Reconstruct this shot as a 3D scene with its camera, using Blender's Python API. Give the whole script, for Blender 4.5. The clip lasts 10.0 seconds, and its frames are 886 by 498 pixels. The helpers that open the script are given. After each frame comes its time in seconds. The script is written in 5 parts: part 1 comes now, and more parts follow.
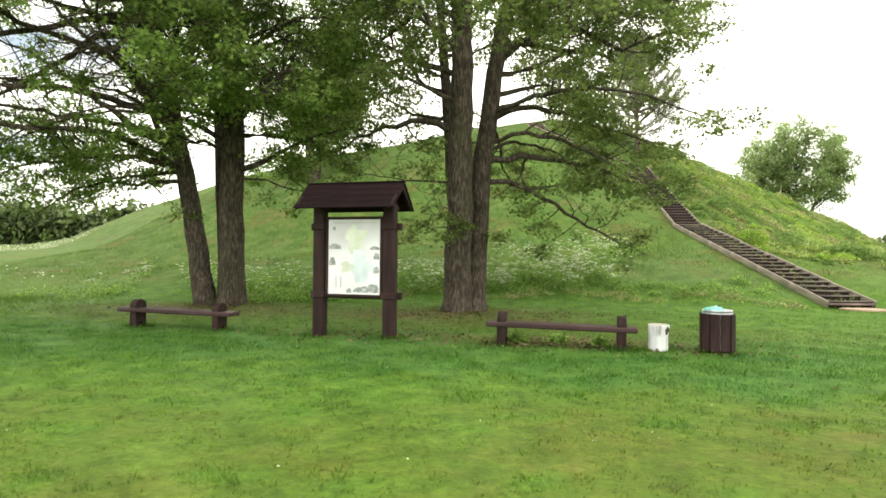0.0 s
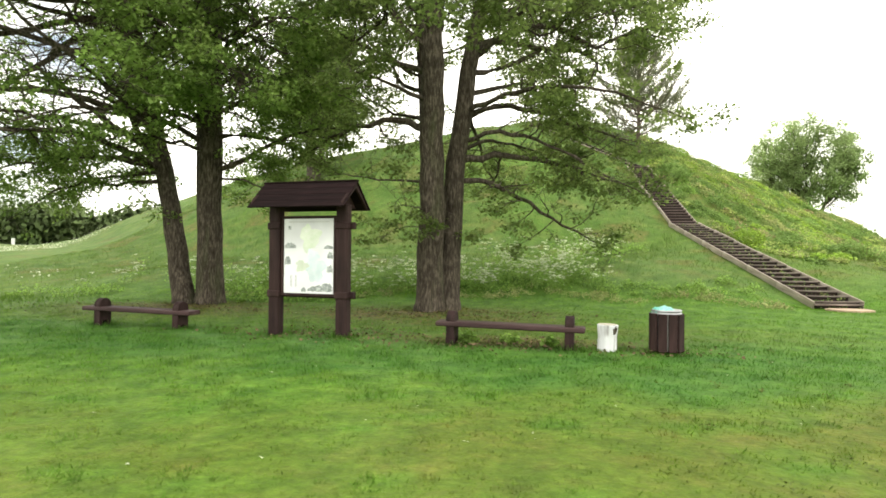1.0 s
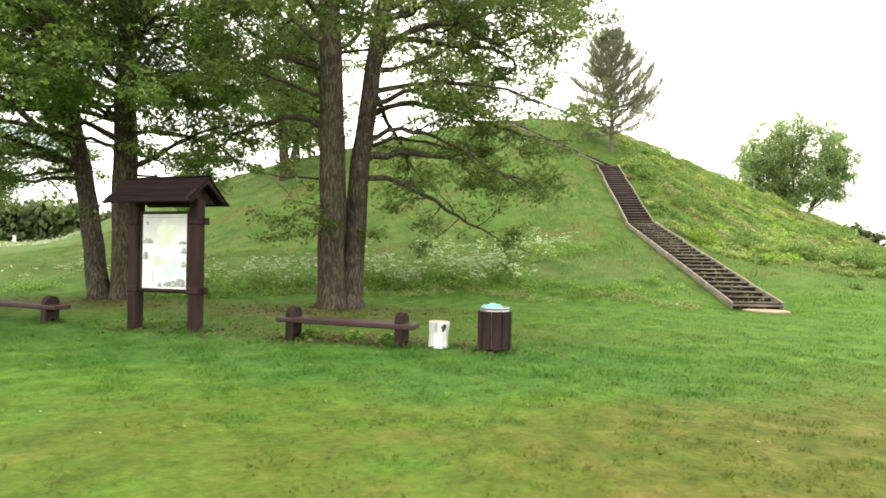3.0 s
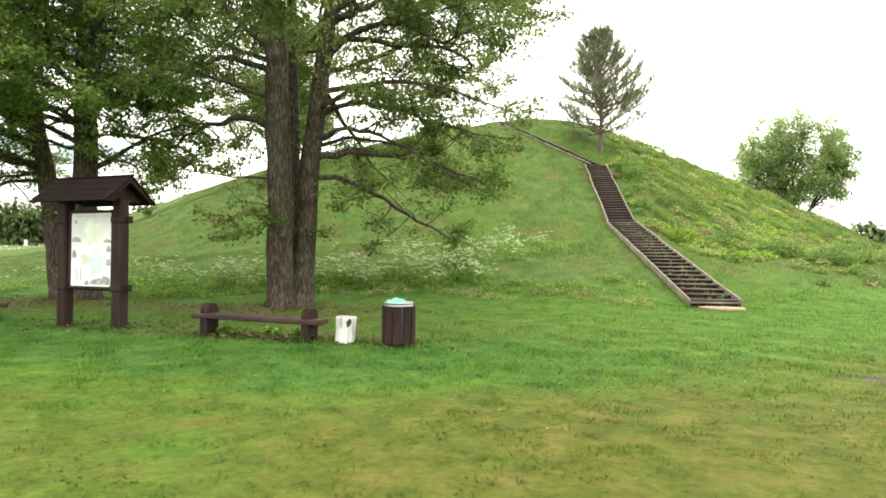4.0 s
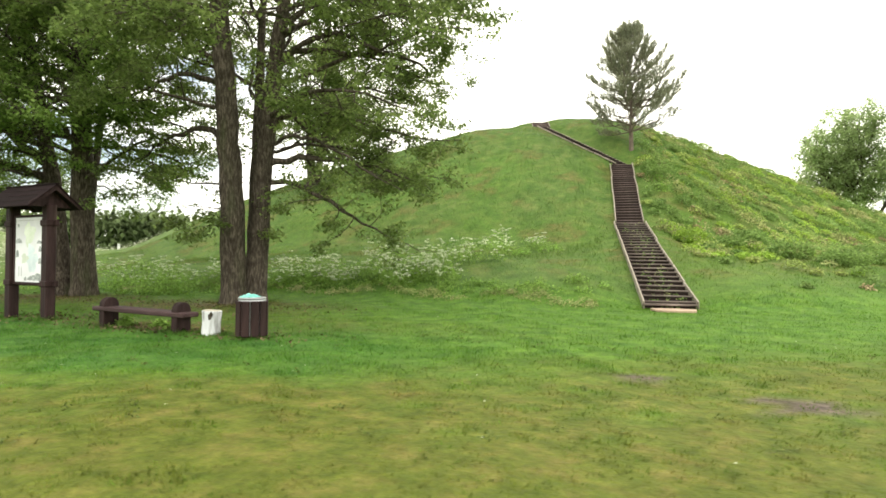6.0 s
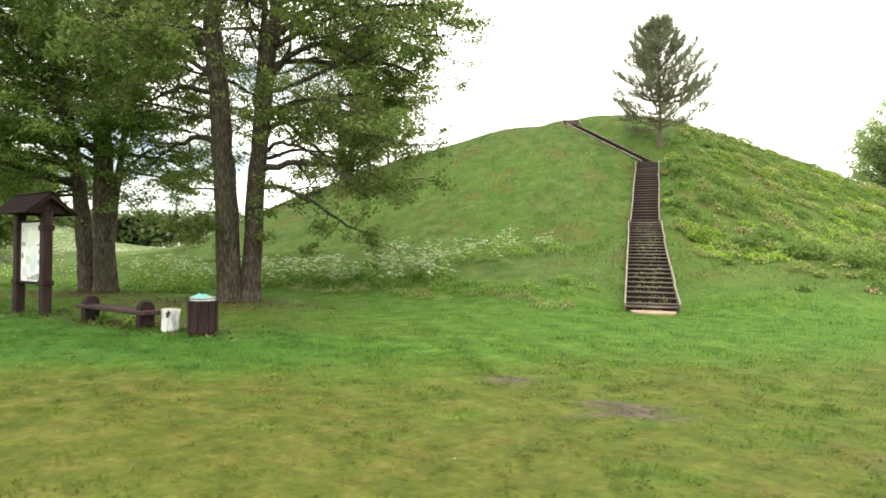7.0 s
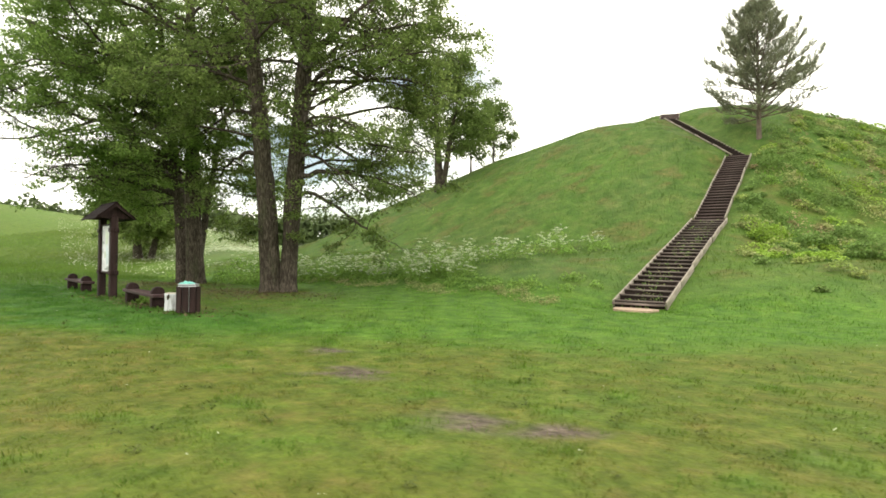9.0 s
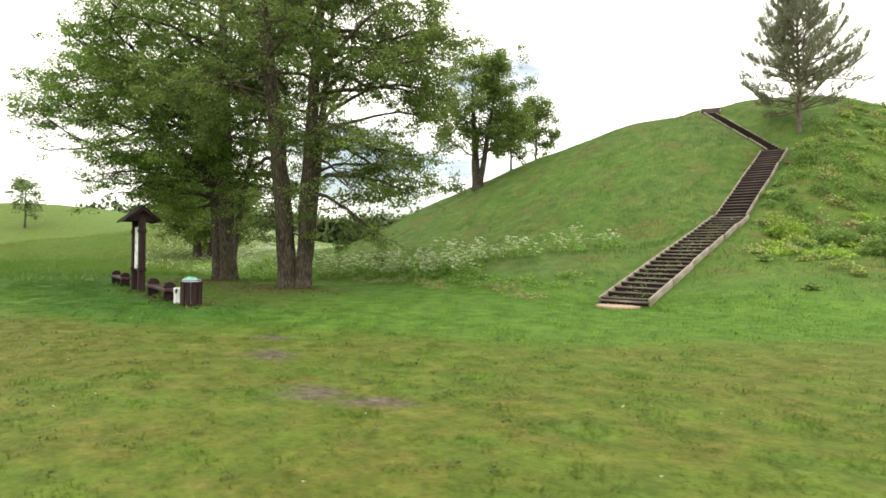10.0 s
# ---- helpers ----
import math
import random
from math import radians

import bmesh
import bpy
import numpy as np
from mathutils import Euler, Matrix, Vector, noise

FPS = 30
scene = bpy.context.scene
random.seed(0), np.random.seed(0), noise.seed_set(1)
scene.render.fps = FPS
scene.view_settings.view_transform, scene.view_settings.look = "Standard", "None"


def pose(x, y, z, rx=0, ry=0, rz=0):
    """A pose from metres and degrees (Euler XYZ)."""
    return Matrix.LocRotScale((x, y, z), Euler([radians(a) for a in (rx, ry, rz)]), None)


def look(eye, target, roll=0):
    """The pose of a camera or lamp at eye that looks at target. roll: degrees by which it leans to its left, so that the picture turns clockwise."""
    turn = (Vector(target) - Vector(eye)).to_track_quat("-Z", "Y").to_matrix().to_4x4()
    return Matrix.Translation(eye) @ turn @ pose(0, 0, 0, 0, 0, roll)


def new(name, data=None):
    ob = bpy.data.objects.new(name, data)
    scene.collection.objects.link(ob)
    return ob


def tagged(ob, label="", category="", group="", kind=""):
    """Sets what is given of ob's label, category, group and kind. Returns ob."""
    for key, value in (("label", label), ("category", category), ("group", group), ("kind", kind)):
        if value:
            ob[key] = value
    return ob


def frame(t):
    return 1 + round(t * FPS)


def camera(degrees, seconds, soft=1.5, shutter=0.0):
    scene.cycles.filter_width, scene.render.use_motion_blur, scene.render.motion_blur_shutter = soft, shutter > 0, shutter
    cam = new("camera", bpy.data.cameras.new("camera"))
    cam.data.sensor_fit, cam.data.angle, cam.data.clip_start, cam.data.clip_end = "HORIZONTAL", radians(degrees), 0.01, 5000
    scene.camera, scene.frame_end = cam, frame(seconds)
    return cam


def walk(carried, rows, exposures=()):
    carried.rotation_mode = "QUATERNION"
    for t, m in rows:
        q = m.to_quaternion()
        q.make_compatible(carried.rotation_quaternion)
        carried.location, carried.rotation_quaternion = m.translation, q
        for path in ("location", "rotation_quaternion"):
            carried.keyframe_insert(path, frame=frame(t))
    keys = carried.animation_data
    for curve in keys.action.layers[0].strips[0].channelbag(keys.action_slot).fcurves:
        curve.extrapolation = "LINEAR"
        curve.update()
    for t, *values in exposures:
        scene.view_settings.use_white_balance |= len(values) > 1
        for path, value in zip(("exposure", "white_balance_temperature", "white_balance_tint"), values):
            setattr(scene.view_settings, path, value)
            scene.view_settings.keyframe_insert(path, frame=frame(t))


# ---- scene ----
cam = camera(74.0, 10.0, soft=1.65, shutter=0.3)
PATH = [
    (0, (-0.342, -0.9, 1.767), (-0.62, 1.081, 1.786), 0.5),
    (0.5, (0.255, -0.799, 1.756), (-0.051, 1.177, 1.776), 0.5),
    (1, (0.967, -0.641, 1.756), (0.637, 1.332, 1.775), 0.5),
    (1.5, (1.677, -0.514, 1.757), (1.337, 1.456, 1.776), 0.5),
    (2, (2.539, -0.348, 1.753), (2.188, 1.621, 1.772), 0.5),
    (2.5, (3.403, -0.179, 1.767), (3.043, 1.788, 1.784), 0.6),
    (3.8, (5.99, 0.292, 1.629), (5.587, 2.251, 1.652), 0.8),
    (4, (6.395, 0.355, 1.619), (5.976, 2.31, 1.644), 0.5),
    (4.5, (7.48, 0.519, 1.545), (7.01, 2.463, 1.575), 0.6),
    (5, (8.62, 0.695, 1.523), (8.081, 2.621, 1.553), 0.6),
    (5.5, (9.731, 0.914, 1.511), (9.122, 2.819, 1.545), 0.5),
    (7, (13.471, 1.658, 1.712), (12.61, 3.463, 1.735), 0.6),
    (7.5, (14.794, 1.955, 1.713), (13.829, 3.707, 1.734), 0.6),
    (8, (16.202, 2.309, 1.702), (15.124, 3.993, 1.723), 0.7),
    (8.5, (17.518, 2.699, 1.675), (16.334, 4.31, 1.695), 0.7),
    (9, (18.871, 3.115, 1.645), (17.586, 4.647, 1.665), 0.8),
    (9.5, (20.108, 3.538, 1.639), (18.737, 4.995, 1.658), 0.8),
    (10, (21.411, 4.074, 1.664), (19.969, 5.46, 1.676), 0.7),
]
walk(cam, [(t, look(eye, target, roll)) for t, eye, target, roll in PATH],
     exposures=((0, 0.42), (2.6, 0.58), (4, 0.52), (4.6, 0.45), (5.5, 0.41), (8, 0.27), (10, 0.16)))

# ---- world, sun ----
SUN_AZ, SUN_EL = 17.3, 11.5          # degrees left of +y, degrees up
world = bpy.data.worlds.new("world")
scene.world = world
world.use_nodes = True
wn, wl = world.node_tree.nodes, world.node_tree.links
wn.clear()
w_out, w_bg = wn.new("ShaderNodeOutputWorld"), wn.new("ShaderNodeBackground")
w_sky = wn.new("ShaderNodeTexSky")
w_sky.sky_type, w_sky.sun_disc = "NISHITA", False
w_sky.sun_elevation, w_sky.sun_rotation = radians(SUN_EL), radians(-SUN_AZ)
w_sky.air_density, w_sky.dust_density, w_sky.ozone_density = 1.0, 0.2, 2.0
w_tc, w_noise, w_ramp, w_mix = wn.new("ShaderNodeTexCoord"), wn.new("ShaderNodeTexNoise"), wn.new("ShaderNodeValToRGB"), wn.new("ShaderNodeMix")
w_map = wn.new("ShaderNodeMapping")
w_map.inputs["Scale"].default_value = (1.0, 1.0, 4.0)
w_noise.inputs["Scale"].default_value, w_noise.inputs["Detail"].default_value = 3.0, 6.0
w_ramp.color_ramp.elements[0].position, w_ramp.color_ramp.elements[0].color = 0.14, (0.15, 0.15, 0.15, 1)
w_ramp.color_ramp.elements[1].position, w_ramp.color_ramp.elements[1].color = 0.32, (1, 1, 1, 1)
w_mix.data_type = "RGBA"
w_mix.inputs["B"].default_value = (21.0, 20.4, 18.6, 1)      # thin overcast over the clear sky
wl.new(w_tc.outputs["Generated"], w_map.inputs["Vector"])
wl.new(w_map.outputs["Vector"], w_noise.inputs["Vector"])
w_dot, w_rng, w_add = wn.new("ShaderNodeVectorMath"), wn.new("ShaderNodeMapRange"), wn.new("ShaderNodeMath")
w_dot.operation, w_dot.inputs[1].default_value = "DOT_PRODUCT", (-0.79, 0.60, 0.12)
w_rng.inputs["From Min"].default_value, w_rng.inputs["From Max"].default_value = 0.90, 1.0
w_rng.inputs["To Min"].default_value, w_rng.inputs["To Max"].default_value = 0.0, -0.30
w_add.operation = "ADD"
wl.new(w_tc.outputs["Generated"], w_dot.inputs[0])
wl.new(w_dot.outputs["Value"], w_rng.inputs["Value"])
wl.new(w_noise.outputs["Fac"], w_add.inputs[0])
wl.new(w_rng.outputs["Result"], w_add.inputs[1])
wl.new(w_add.outputs["Value"], w_ramp.inputs["Fac"])
wl.new(w_ramp.outputs["Color"], w_mix.inputs["Factor"])
wl.new(w_sky.outputs["Color"], w_mix.inputs["A"])
wl.new(w_mix.outputs["Result"], w_bg.inputs["Color"])
w_bg.inputs["Strength"].default_value = 0.1
wl.new(w_bg.outputs["Background"], w_out.inputs["Surface"])

sun = new("sun", bpy.data.lights.new("sun", "SUN"))
sun.data.energy, sun.data.angle, sun.data.color = 3.0, radians(11), (1.0, 0.9, 0.74)
az, el = radians(SUN_AZ), radians(SUN_EL)
sun_way = Vector((-math.sin(az) * math.cos(el), math.cos(az) * math.cos(el), math.sin(el)))
sun.matrix_world = look(sun_way * 300, (0, 0, 0))


# ---- materials ----
def material(name, colours, scale=4.0, rough=0.8, bump=0.2, bump_scale=None, stretch=(1, 1, 1), translucent=0.0, island=0.0, each=0.0, metal=0.0, dirt=None, spec=0.3):
    """Noise between colours, a second coarse tone, bump; island/each: brightness spread by mesh island or by object."""
    m = bpy.data.materials.new(name)
    m.use_nodes = True
    n, l = m.node_tree.nodes, m.node_tree.links
    bsdf, out = n["Principled BSDF"], n["Material Output"]
    tc, mp = n.new("ShaderNodeTexCoord"), n.new("ShaderNodeMapping")
    mp.inputs["Scale"].default_value = stretch
    l.new(tc.outputs["Object"], mp.inputs["Vector"])
    fine = n.new("ShaderNodeTexNoise")
    fine.inputs["Scale"].default_value, fine.inputs["Detail"].default_value, fine.inputs["Roughness"].default_value = scale, 8.0, 0.65
    l.new(mp.outputs["Vector"], fine.inputs["Vector"])
    ramp = n.new("ShaderNodeValToRGB")
    els = ramp.color_ramp.elements
    while len(els) < len(colours):
        els.new(0.5)
    for k, c in enumerate(colours):
        els[k].position, els[k].color = 0.3 + 0.4 * k / max(1, len(colours) - 1), (*c, 1)
    l.new(fine.outputs["Fac"], ramp.inputs["Fac"])
    col = ramp.outputs["Color"]
    big = n.new("ShaderNodeTexNoise")
    big.inputs["Scale"].default_value, big.inputs["Detail"].default_value = scale * 0.13, 4.0
    l.new(tc.outputs["Object"], big.inputs["Vector"])
    rng = n.new("ShaderNodeMapRange")
    rng.inputs["From Min"].default_value, rng.inputs["From Max"].default_value = 0.3, 0.7
    rng.inputs["To Min"].default_value, rng.inputs["To Max"].default_value = 0.75, 1.2
    l.new(big.outputs["Fac"], rng.inputs["Value"])
    hsv = n.new("ShaderNodeHueSaturation")
    l.new(col, hsv.inputs["Color"])
    value = rng.outputs["Result"]
    for amount, node, sock in ((island, "ShaderNodeNewGeometry", "Random Per Island"), (each, "ShaderNodeObjectInfo", "Random")):
        if amount:
            src = n.new(node)
            r2 = n.new("ShaderNodeMapRange")
            r2.inputs["To Min"].default_value, r2.inputs["To Max"].default_value = 1 - amount, 1 + amount
            l.new(src.outputs[sock], r2.inputs["Value"])
            mul = n.new("ShaderNodeMath")
            mul.operation = "MULTIPLY"
            l.new(value, mul.inputs[0])
            l.new(r2.outputs["Result"], mul.inputs[1])
            value = mul.outputs["Value"]
    l.new(value, hsv.inputs["Value"])
    col = hsv.outputs["Color"]
    if dirt:
        colour, d_scale, lo, hi = dirt
        dn, dr, dm = n.new("ShaderNodeTexNoise"), n.new("ShaderNodeMapRange"), n.new("ShaderNodeMix")
        dn.inputs["Scale"].default_value, dn.inputs["Detail"].default_value = d_scale, 6.0
        l.new(mp.outputs["Vector"], dn.inputs["Vector"])
        dr.inputs["From Min"].default_value, dr.inputs["From Max"].default_value = lo, hi
        l.new(dn.outputs["Fac"], dr.inputs["Value"])
        dm.data_type = "RGBA"
        dm.inputs["B"].default_value = (*colour, 1)
        l.new(dr.outputs["Result"], dm.inputs["Factor"])
        l.new(col, dm.inputs["A"])
        col = dm.outputs["Result"]
    l.new(col, bsdf.inputs["Base Color"])
    bsdf.inputs["Roughness"].default_value, bsdf.inputs["Metallic"].default_value = rough, metal
    bsdf.inputs["Specular IOR Level"].default_value = spec
    if bump:
        bn, bp = n.new("ShaderNodeTexNoise"), n.new("ShaderNodeBump")
        bn.inputs["Scale"].default_value, bn.inputs["Detail"].default_value = bump_scale or scale * 2, 6.0
        l.new(mp.outputs["Vector"], bn.inputs["Vector"])
        l.new(bn.outputs["Fac"], bp.inputs["Height"])
        bp.inputs["Strength"].default_value, bp.inputs["Distance"].default_value = bump, 0.03
        l.new(bp.outputs["Normal"], bsdf.inputs["Normal"])
    if translucent:
        tr, mx = n.new("ShaderNodeBsdfTranslucent"), n.new("ShaderNodeMixShader")
        l.new(col, tr.inputs["Color"])
        mx.inputs["Fac"].default_value = translucent
        l.new(bsdf.outputs["BSDF"], mx.inputs[1])
        l.new(tr.outputs["BSDF"], mx.inputs[2])
        l.new(mx.outputs["Shader"], out.inputs["Surface"])
    return m


def grass_material(name, island, translucent, bump):
    """Grass whose kind (lush, mown, dry, soil) is kept in the mesh attributes dry, litter and soil."""
    m = bpy.data.materials.new(name)
    m.use_nodes = True
    n, l = m.node_tree.nodes, m.node_tree.links
    bsdf, out = n["Principled BSDF"], n["Material Output"]
    tc = n.new("ShaderNodeTexCoord")

    def noise_ramp(scale, colours, lo=0.3, hi=0.7):
        t, r = n.new("ShaderNodeTexNoise"), n.new("ShaderNodeValToRGB")
        t.inputs["Scale"].default_value, t.inputs["Detail"].default_value, t.inputs["Roughness"].default_value = scale, 8.0, 0.62
        l.new(tc.outputs["Object"], t.inputs["Vector"])
        e = r.color_ramp.elements
        while len(e) < len(colours):
            e.new(0.5)
        for k, c in enumerate(colours):
            e[k].position, e[k].color = lo + (hi - lo) * k / (len(colours) - 1), (*c, 1)
        l.new(t.outputs["Fac"], r.inputs["Fac"])
        return r.outputs["Color"]

    def blend(a, b, attribute):
        at, mx = n.new("ShaderNodeAttribute"), n.new("ShaderNodeMix")
        at.attribute_name = attribute
        mx.data_type = "RGBA"
        l.new(at.outputs["Fac"], mx.inputs["Factor"])
        l.new(a, mx.inputs["A"])
        l.new(b, mx.inputs["B"])
        return mx.outputs["Result"]

    lush = noise_ramp(1.7, LUSH)
    dry = noise_ramp(2.3, DRY)
    col = blend(lush, dry, "dry")
    # shade by the benches goes into the grass colour here
    col = blend(col, noise_ramp(1.3, SHADE_GREEN), "shade_tint")
    col = blend(col, noise_ramp(0.9, TALL), "tall")
    col = blend(col, noise_ramp(3.0, LITTER), "litter")
    col = blend(col, noise_ramp(9.0, SOIL), "soil")
    # tufts and trodden spots
    mott, mr, mh = n.new("ShaderNodeTexNoise"), n.new("ShaderNodeMapRange"), n.new("ShaderNodeHueSaturation")
    mott.inputs["Scale"].default_value, mott.inputs["Detail"].default_value, mott.inputs["Roughness"].default_value = 1.9, 9.0, 0.75
    l.new(tc.outputs["Object"], mott.inputs["Vector"])
    mr.inputs["From Min"].default_value, mr.inputs["From Max"].default_value = 0.32, 0.66
    mr.inputs["To Min"].default_value, mr.inputs["To Max"].default_value = 0.74, 1.16
    l.new(mott.outputs["Fac"], mr.inputs["Value"])
    grit, gr, gm = n.new("ShaderNodeTexNoise"), n.new("ShaderNodeMapRange"), n.new("ShaderNodeMath")
    grit.inputs["Scale"].default_value, grit.inputs["Detail"].default_value, grit.inputs["Roughness"].default_value = 8.0, 6.0, 0.8
    l.new(tc.outputs["Object"], grit.inputs["Vector"])
    gr.inputs["From Min"].default_value, gr.inputs["From Max"].default_value = 0.34, 0.64
    gr.inputs["To Min"].default_value, gr.inputs["To Max"].default_value = 0.74, 1.22
    l.new(grit.outputs["Fac"], gr.inputs["Value"])
    gm.operation = "MULTIPLY"
    l.new(mr.outputs["Result"], gm.inputs[0])
    l.new(gr.outputs["Result"], gm.inputs[1])
    l.new(gm.outputs["Value"], mh.inputs["Value"])
    l.new(col, mh.inputs["Color"])
    col = mh.outputs["Color"]
    if island:
        g, r, h = n.new("ShaderNodeNewGeometry"), n.new("ShaderNodeMapRange"), n.new("ShaderNodeHueSaturation")
        r.inputs["To Min"].default_value, r.inputs["To Max"].default_value = 1.5 - island, 1.5 + island
        l.new(g.outputs["Random Per Island"], r.inputs["Value"])
        l.new(r.outputs["Result"], h.inputs["Value"])
        l.new(col, h.inputs["Color"])
        col = h.outputs["Color"]
    l.new(col, bsdf.inputs["Base Color"])
    bsdf.inputs["Roughness"].default_value, bsdf.inputs["Specular IOR Level"].default_value = 0.85, 0.15
    if bump:
        t, b = n.new("ShaderNodeTexNoise"), n.new("ShaderNodeBump")
        t.inputs["Scale"].default_value, t.inputs["Detail"].default_value = 14.0, 8.0
        l.new(tc.outputs["Object"], t.inputs["Vector"])
        l.new(t.outputs["Fac"], b.inputs["Height"])
        b.inputs["Strength"].default_value, b.inputs["Distance"].default_value = bump, 0.08
        l.new(b.outputs["Normal"], bsdf.inputs["Normal"])
    if translucent:
        tr, mx = n.new("ShaderNodeBsdfTranslucent"), n.new("ShaderNodeMixShader")
        l.new(col, tr.inputs["Color"])
        mx.inputs["Fac"].default_value = translucent
        l.new(bsdf.outputs["BSDF"], mx.inputs[1])
        l.new(tr.outputs["BSDF"], mx.inputs[2])
        l.new(mx.outputs["Shader"], out.inputs["Surface"])
    return m


LUSH = ((0.050, 0.117, 0.015), (0.086, 0.180, 0.020), (0.126, 0.220, 0.028))
DRY = ((0.066, 0.095, 0.011), (0.106, 0.126, 0.018), (0.165, 0.148, 0.036))
TALL = ((0.052, 0.108, 0.019), (0.087, 0.148, 0.030), (0.140, 0.182, 0.048))
SHADE_GREEN = ((0.034, 0.098, 0.015), (0.058, 0.150, 0.022), (0.090, 0.186, 0.030))
LITTER = ((0.055, 0.085, 0.018), (0.125, 0.12, 0.035), (0.22, 0.15, 0.065))
SOIL = ((0.045, 0.038, 0.032), (0.120, 0.090, 0.074), (0.185, 0.145, 0.122))
GROUND = grass_material("grass_ground", 0.0, 0.0, 0.6)
BLADES = grass_material("grass_blades", 0.14, 0.5, 0.0)
BARK = material("bark", ((0.020, 0.016, 0.012), (0.068, 0.056, 0.043), (0.175, 0.150, 0.118)), 17.0, 0.95, 1.0, 20.0, (1, 1, 0.24), dirt=((0.05, 0.065, 0.025), 1.2, 0.58, 0.8), spec=0.1)
PINE_BARK = material("pine_bark", ((0.10, 0.075, 0.06), (0.20, 0.16, 0.125)), 8.0, 0.95, 0.6, 12.0, (1, 1, 0.3))
LEAF = material("alder_leaf", ((0.115, 0.172, 0.046), (0.172, 0.240, 0.066), (0.27, 0.34, 0.105)), 1.1, 0.6, 0.0, translucent=0.66, island=0.36, spec=0.3)
LEAF_FRESH = material("fresh_alder_leaf", ((0.125, 0.205, 0.046), (0.187, 0.288, 0.066), (0.29, 0.39, 0.105)), 1.1, 0.6, 0.0, translucent=0.66, island=0.36, spec=0.3)
LEAF_LIGHT = material("maple_leaf", ((0.105, 0.165, 0.04), (0.17, 0.24, 0.06)), 0.6, 0.6, 0.0, translucent=0.55, island=0.4)
LEAF_GREY = material("grey_green_leaf", ((0.25, 0.35, 0.135), (0.36, 0.46, 0.19)), 0.6, 0.6, 0.0, translucent=0.6, island=0.4)
LEAF_FAR = material("far_leaf", ((0.185, 0.26, 0.105), (0.255, 0.34, 0.135)), 0.1, 0.7, 0.0, translucent=0.42, island=0.12)
NEEDLE = material("pine_needle", ((0.19, 0.215, 0.13), (0.275, 0.29, 0.185)), 0.8, 0.7, 0.0, translucent=0.5, island=0.35)
WEED = material("weed_leaf", ((0.23, 0.325, 0.085), (0.34, 0.43, 0.12), (0.48, 0.52, 0.18)), 0.45, 0.7, 0.0, translucent=0.55, island=0.45)
FLOWER = material("flower_white", ((0.50, 0.56, 0.36), (0.72, 0.75, 0.58)), 5.0, 0.8, 0.0, translucent=0.3, island=0.15)
WOOD_BROWN = material("brown_stained_wood", ((0.014, 0.0068, 0.0066), (0.025, 0.0125, 0.0115), (0.044, 0.024, 0.0225)), 9.0, 0.7, 0.5, 16.0, (1, 1, 0.12), each=0.15, dirt=((0.10, 0.07, 0.055), 5.0, 0.62, 0.85), spec=0.2)
WOOD_SEAT = material("brown_stained_plank", ((0.030, 0.0145, 0.0150), (0.052, 0.028, 0.0285), (0.085, 0.053, 0.052)), 7.0, 0.65, 0.35, 14.0, (0.12, 1, 1), dirt=((0.16, 0.12, 0.105), 4.0, 0.56, 0.8), spec=0.25)
SHINGLE = material("brown_roof_board", ((0.006, 0.0026, 0.003), (0.010, 0.0042, 0.0048), (0.017, 0.008, 0.0088)), 8.0, 0.85, 0.4, 14.0, (0.15, 1, 1), each=0.12, spec=0.15)
WOOD_GREY = material("weathered_rail", ((0.19, 0.16, 0.128), (0.33, 0.285, 0.235), (0.48, 0.43, 0.37)), 6.0, 0.9, 0.4, 12.0, (1, 0.12, 1), each=0.12, dirt=((0.09, 0.10, 0.04), 3.0, 0.5, 0.75))
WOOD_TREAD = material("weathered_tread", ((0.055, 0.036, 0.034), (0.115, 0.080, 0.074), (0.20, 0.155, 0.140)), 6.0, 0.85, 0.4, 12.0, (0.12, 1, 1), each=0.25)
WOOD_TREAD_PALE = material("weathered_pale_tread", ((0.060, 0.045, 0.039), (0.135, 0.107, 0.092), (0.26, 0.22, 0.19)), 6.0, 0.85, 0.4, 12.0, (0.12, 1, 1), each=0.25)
# darker than the treads: the dark gaps between steps are put into this colour
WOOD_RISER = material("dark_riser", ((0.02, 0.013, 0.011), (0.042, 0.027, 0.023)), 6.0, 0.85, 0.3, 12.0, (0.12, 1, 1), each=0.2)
SAND = material("sandy_pad", ((0.38, 0.27, 0.19), (0.52, 0.39, 0.29)), 9.0, 0.95, 0.5, 30.0)
STUMP_WHITE = material("white_painted_wood", ((0.61, 0.625, 0.64), (0.79, 0.81, 0.83)), 6.0, 0.8, 0.5, 10.0, (1, 1, 0.2), dirt=((0.30, 0.295, 0.29), 10.0, 0.52, 0.72))
STUMP_TOP = material("cut_wood", ((0.40, 0.37, 0.29), (0.55, 0.51, 0.42)), 9.0, 0.9, 0.3)
STEEL = material("galvanised_steel", ((0.35, 0.36, 0.37), (0.48, 0.49, 0.50)), 9.0, 0.42, 0.1, metal=0.85)
BAG = material("turquoise_bag", ((0.06, 0.40, 0.33), (0.20, 0.58, 0.50), (0.48, 0.76, 0.70)), 9.0, 0.35, 0.7, 14.0, spec=0.5)
POSTER = material("printed_map", ((0.76, 0.775, 0.80), (0.80, 0.81, 0.83)), 5.0, 0.45, 0.0)
MAP_GREEN = material("printed_green", ((0.62, 0.72, 0.55), (0.78, 0.81, 0.75)), 7.0, 0.45, 0.0)
MAP_BLUE = material("printed_blue", ((0.60, 0.73, 0.76), (0.76, 0.82, 0.84)), 9.0, 0.45, 0.0)
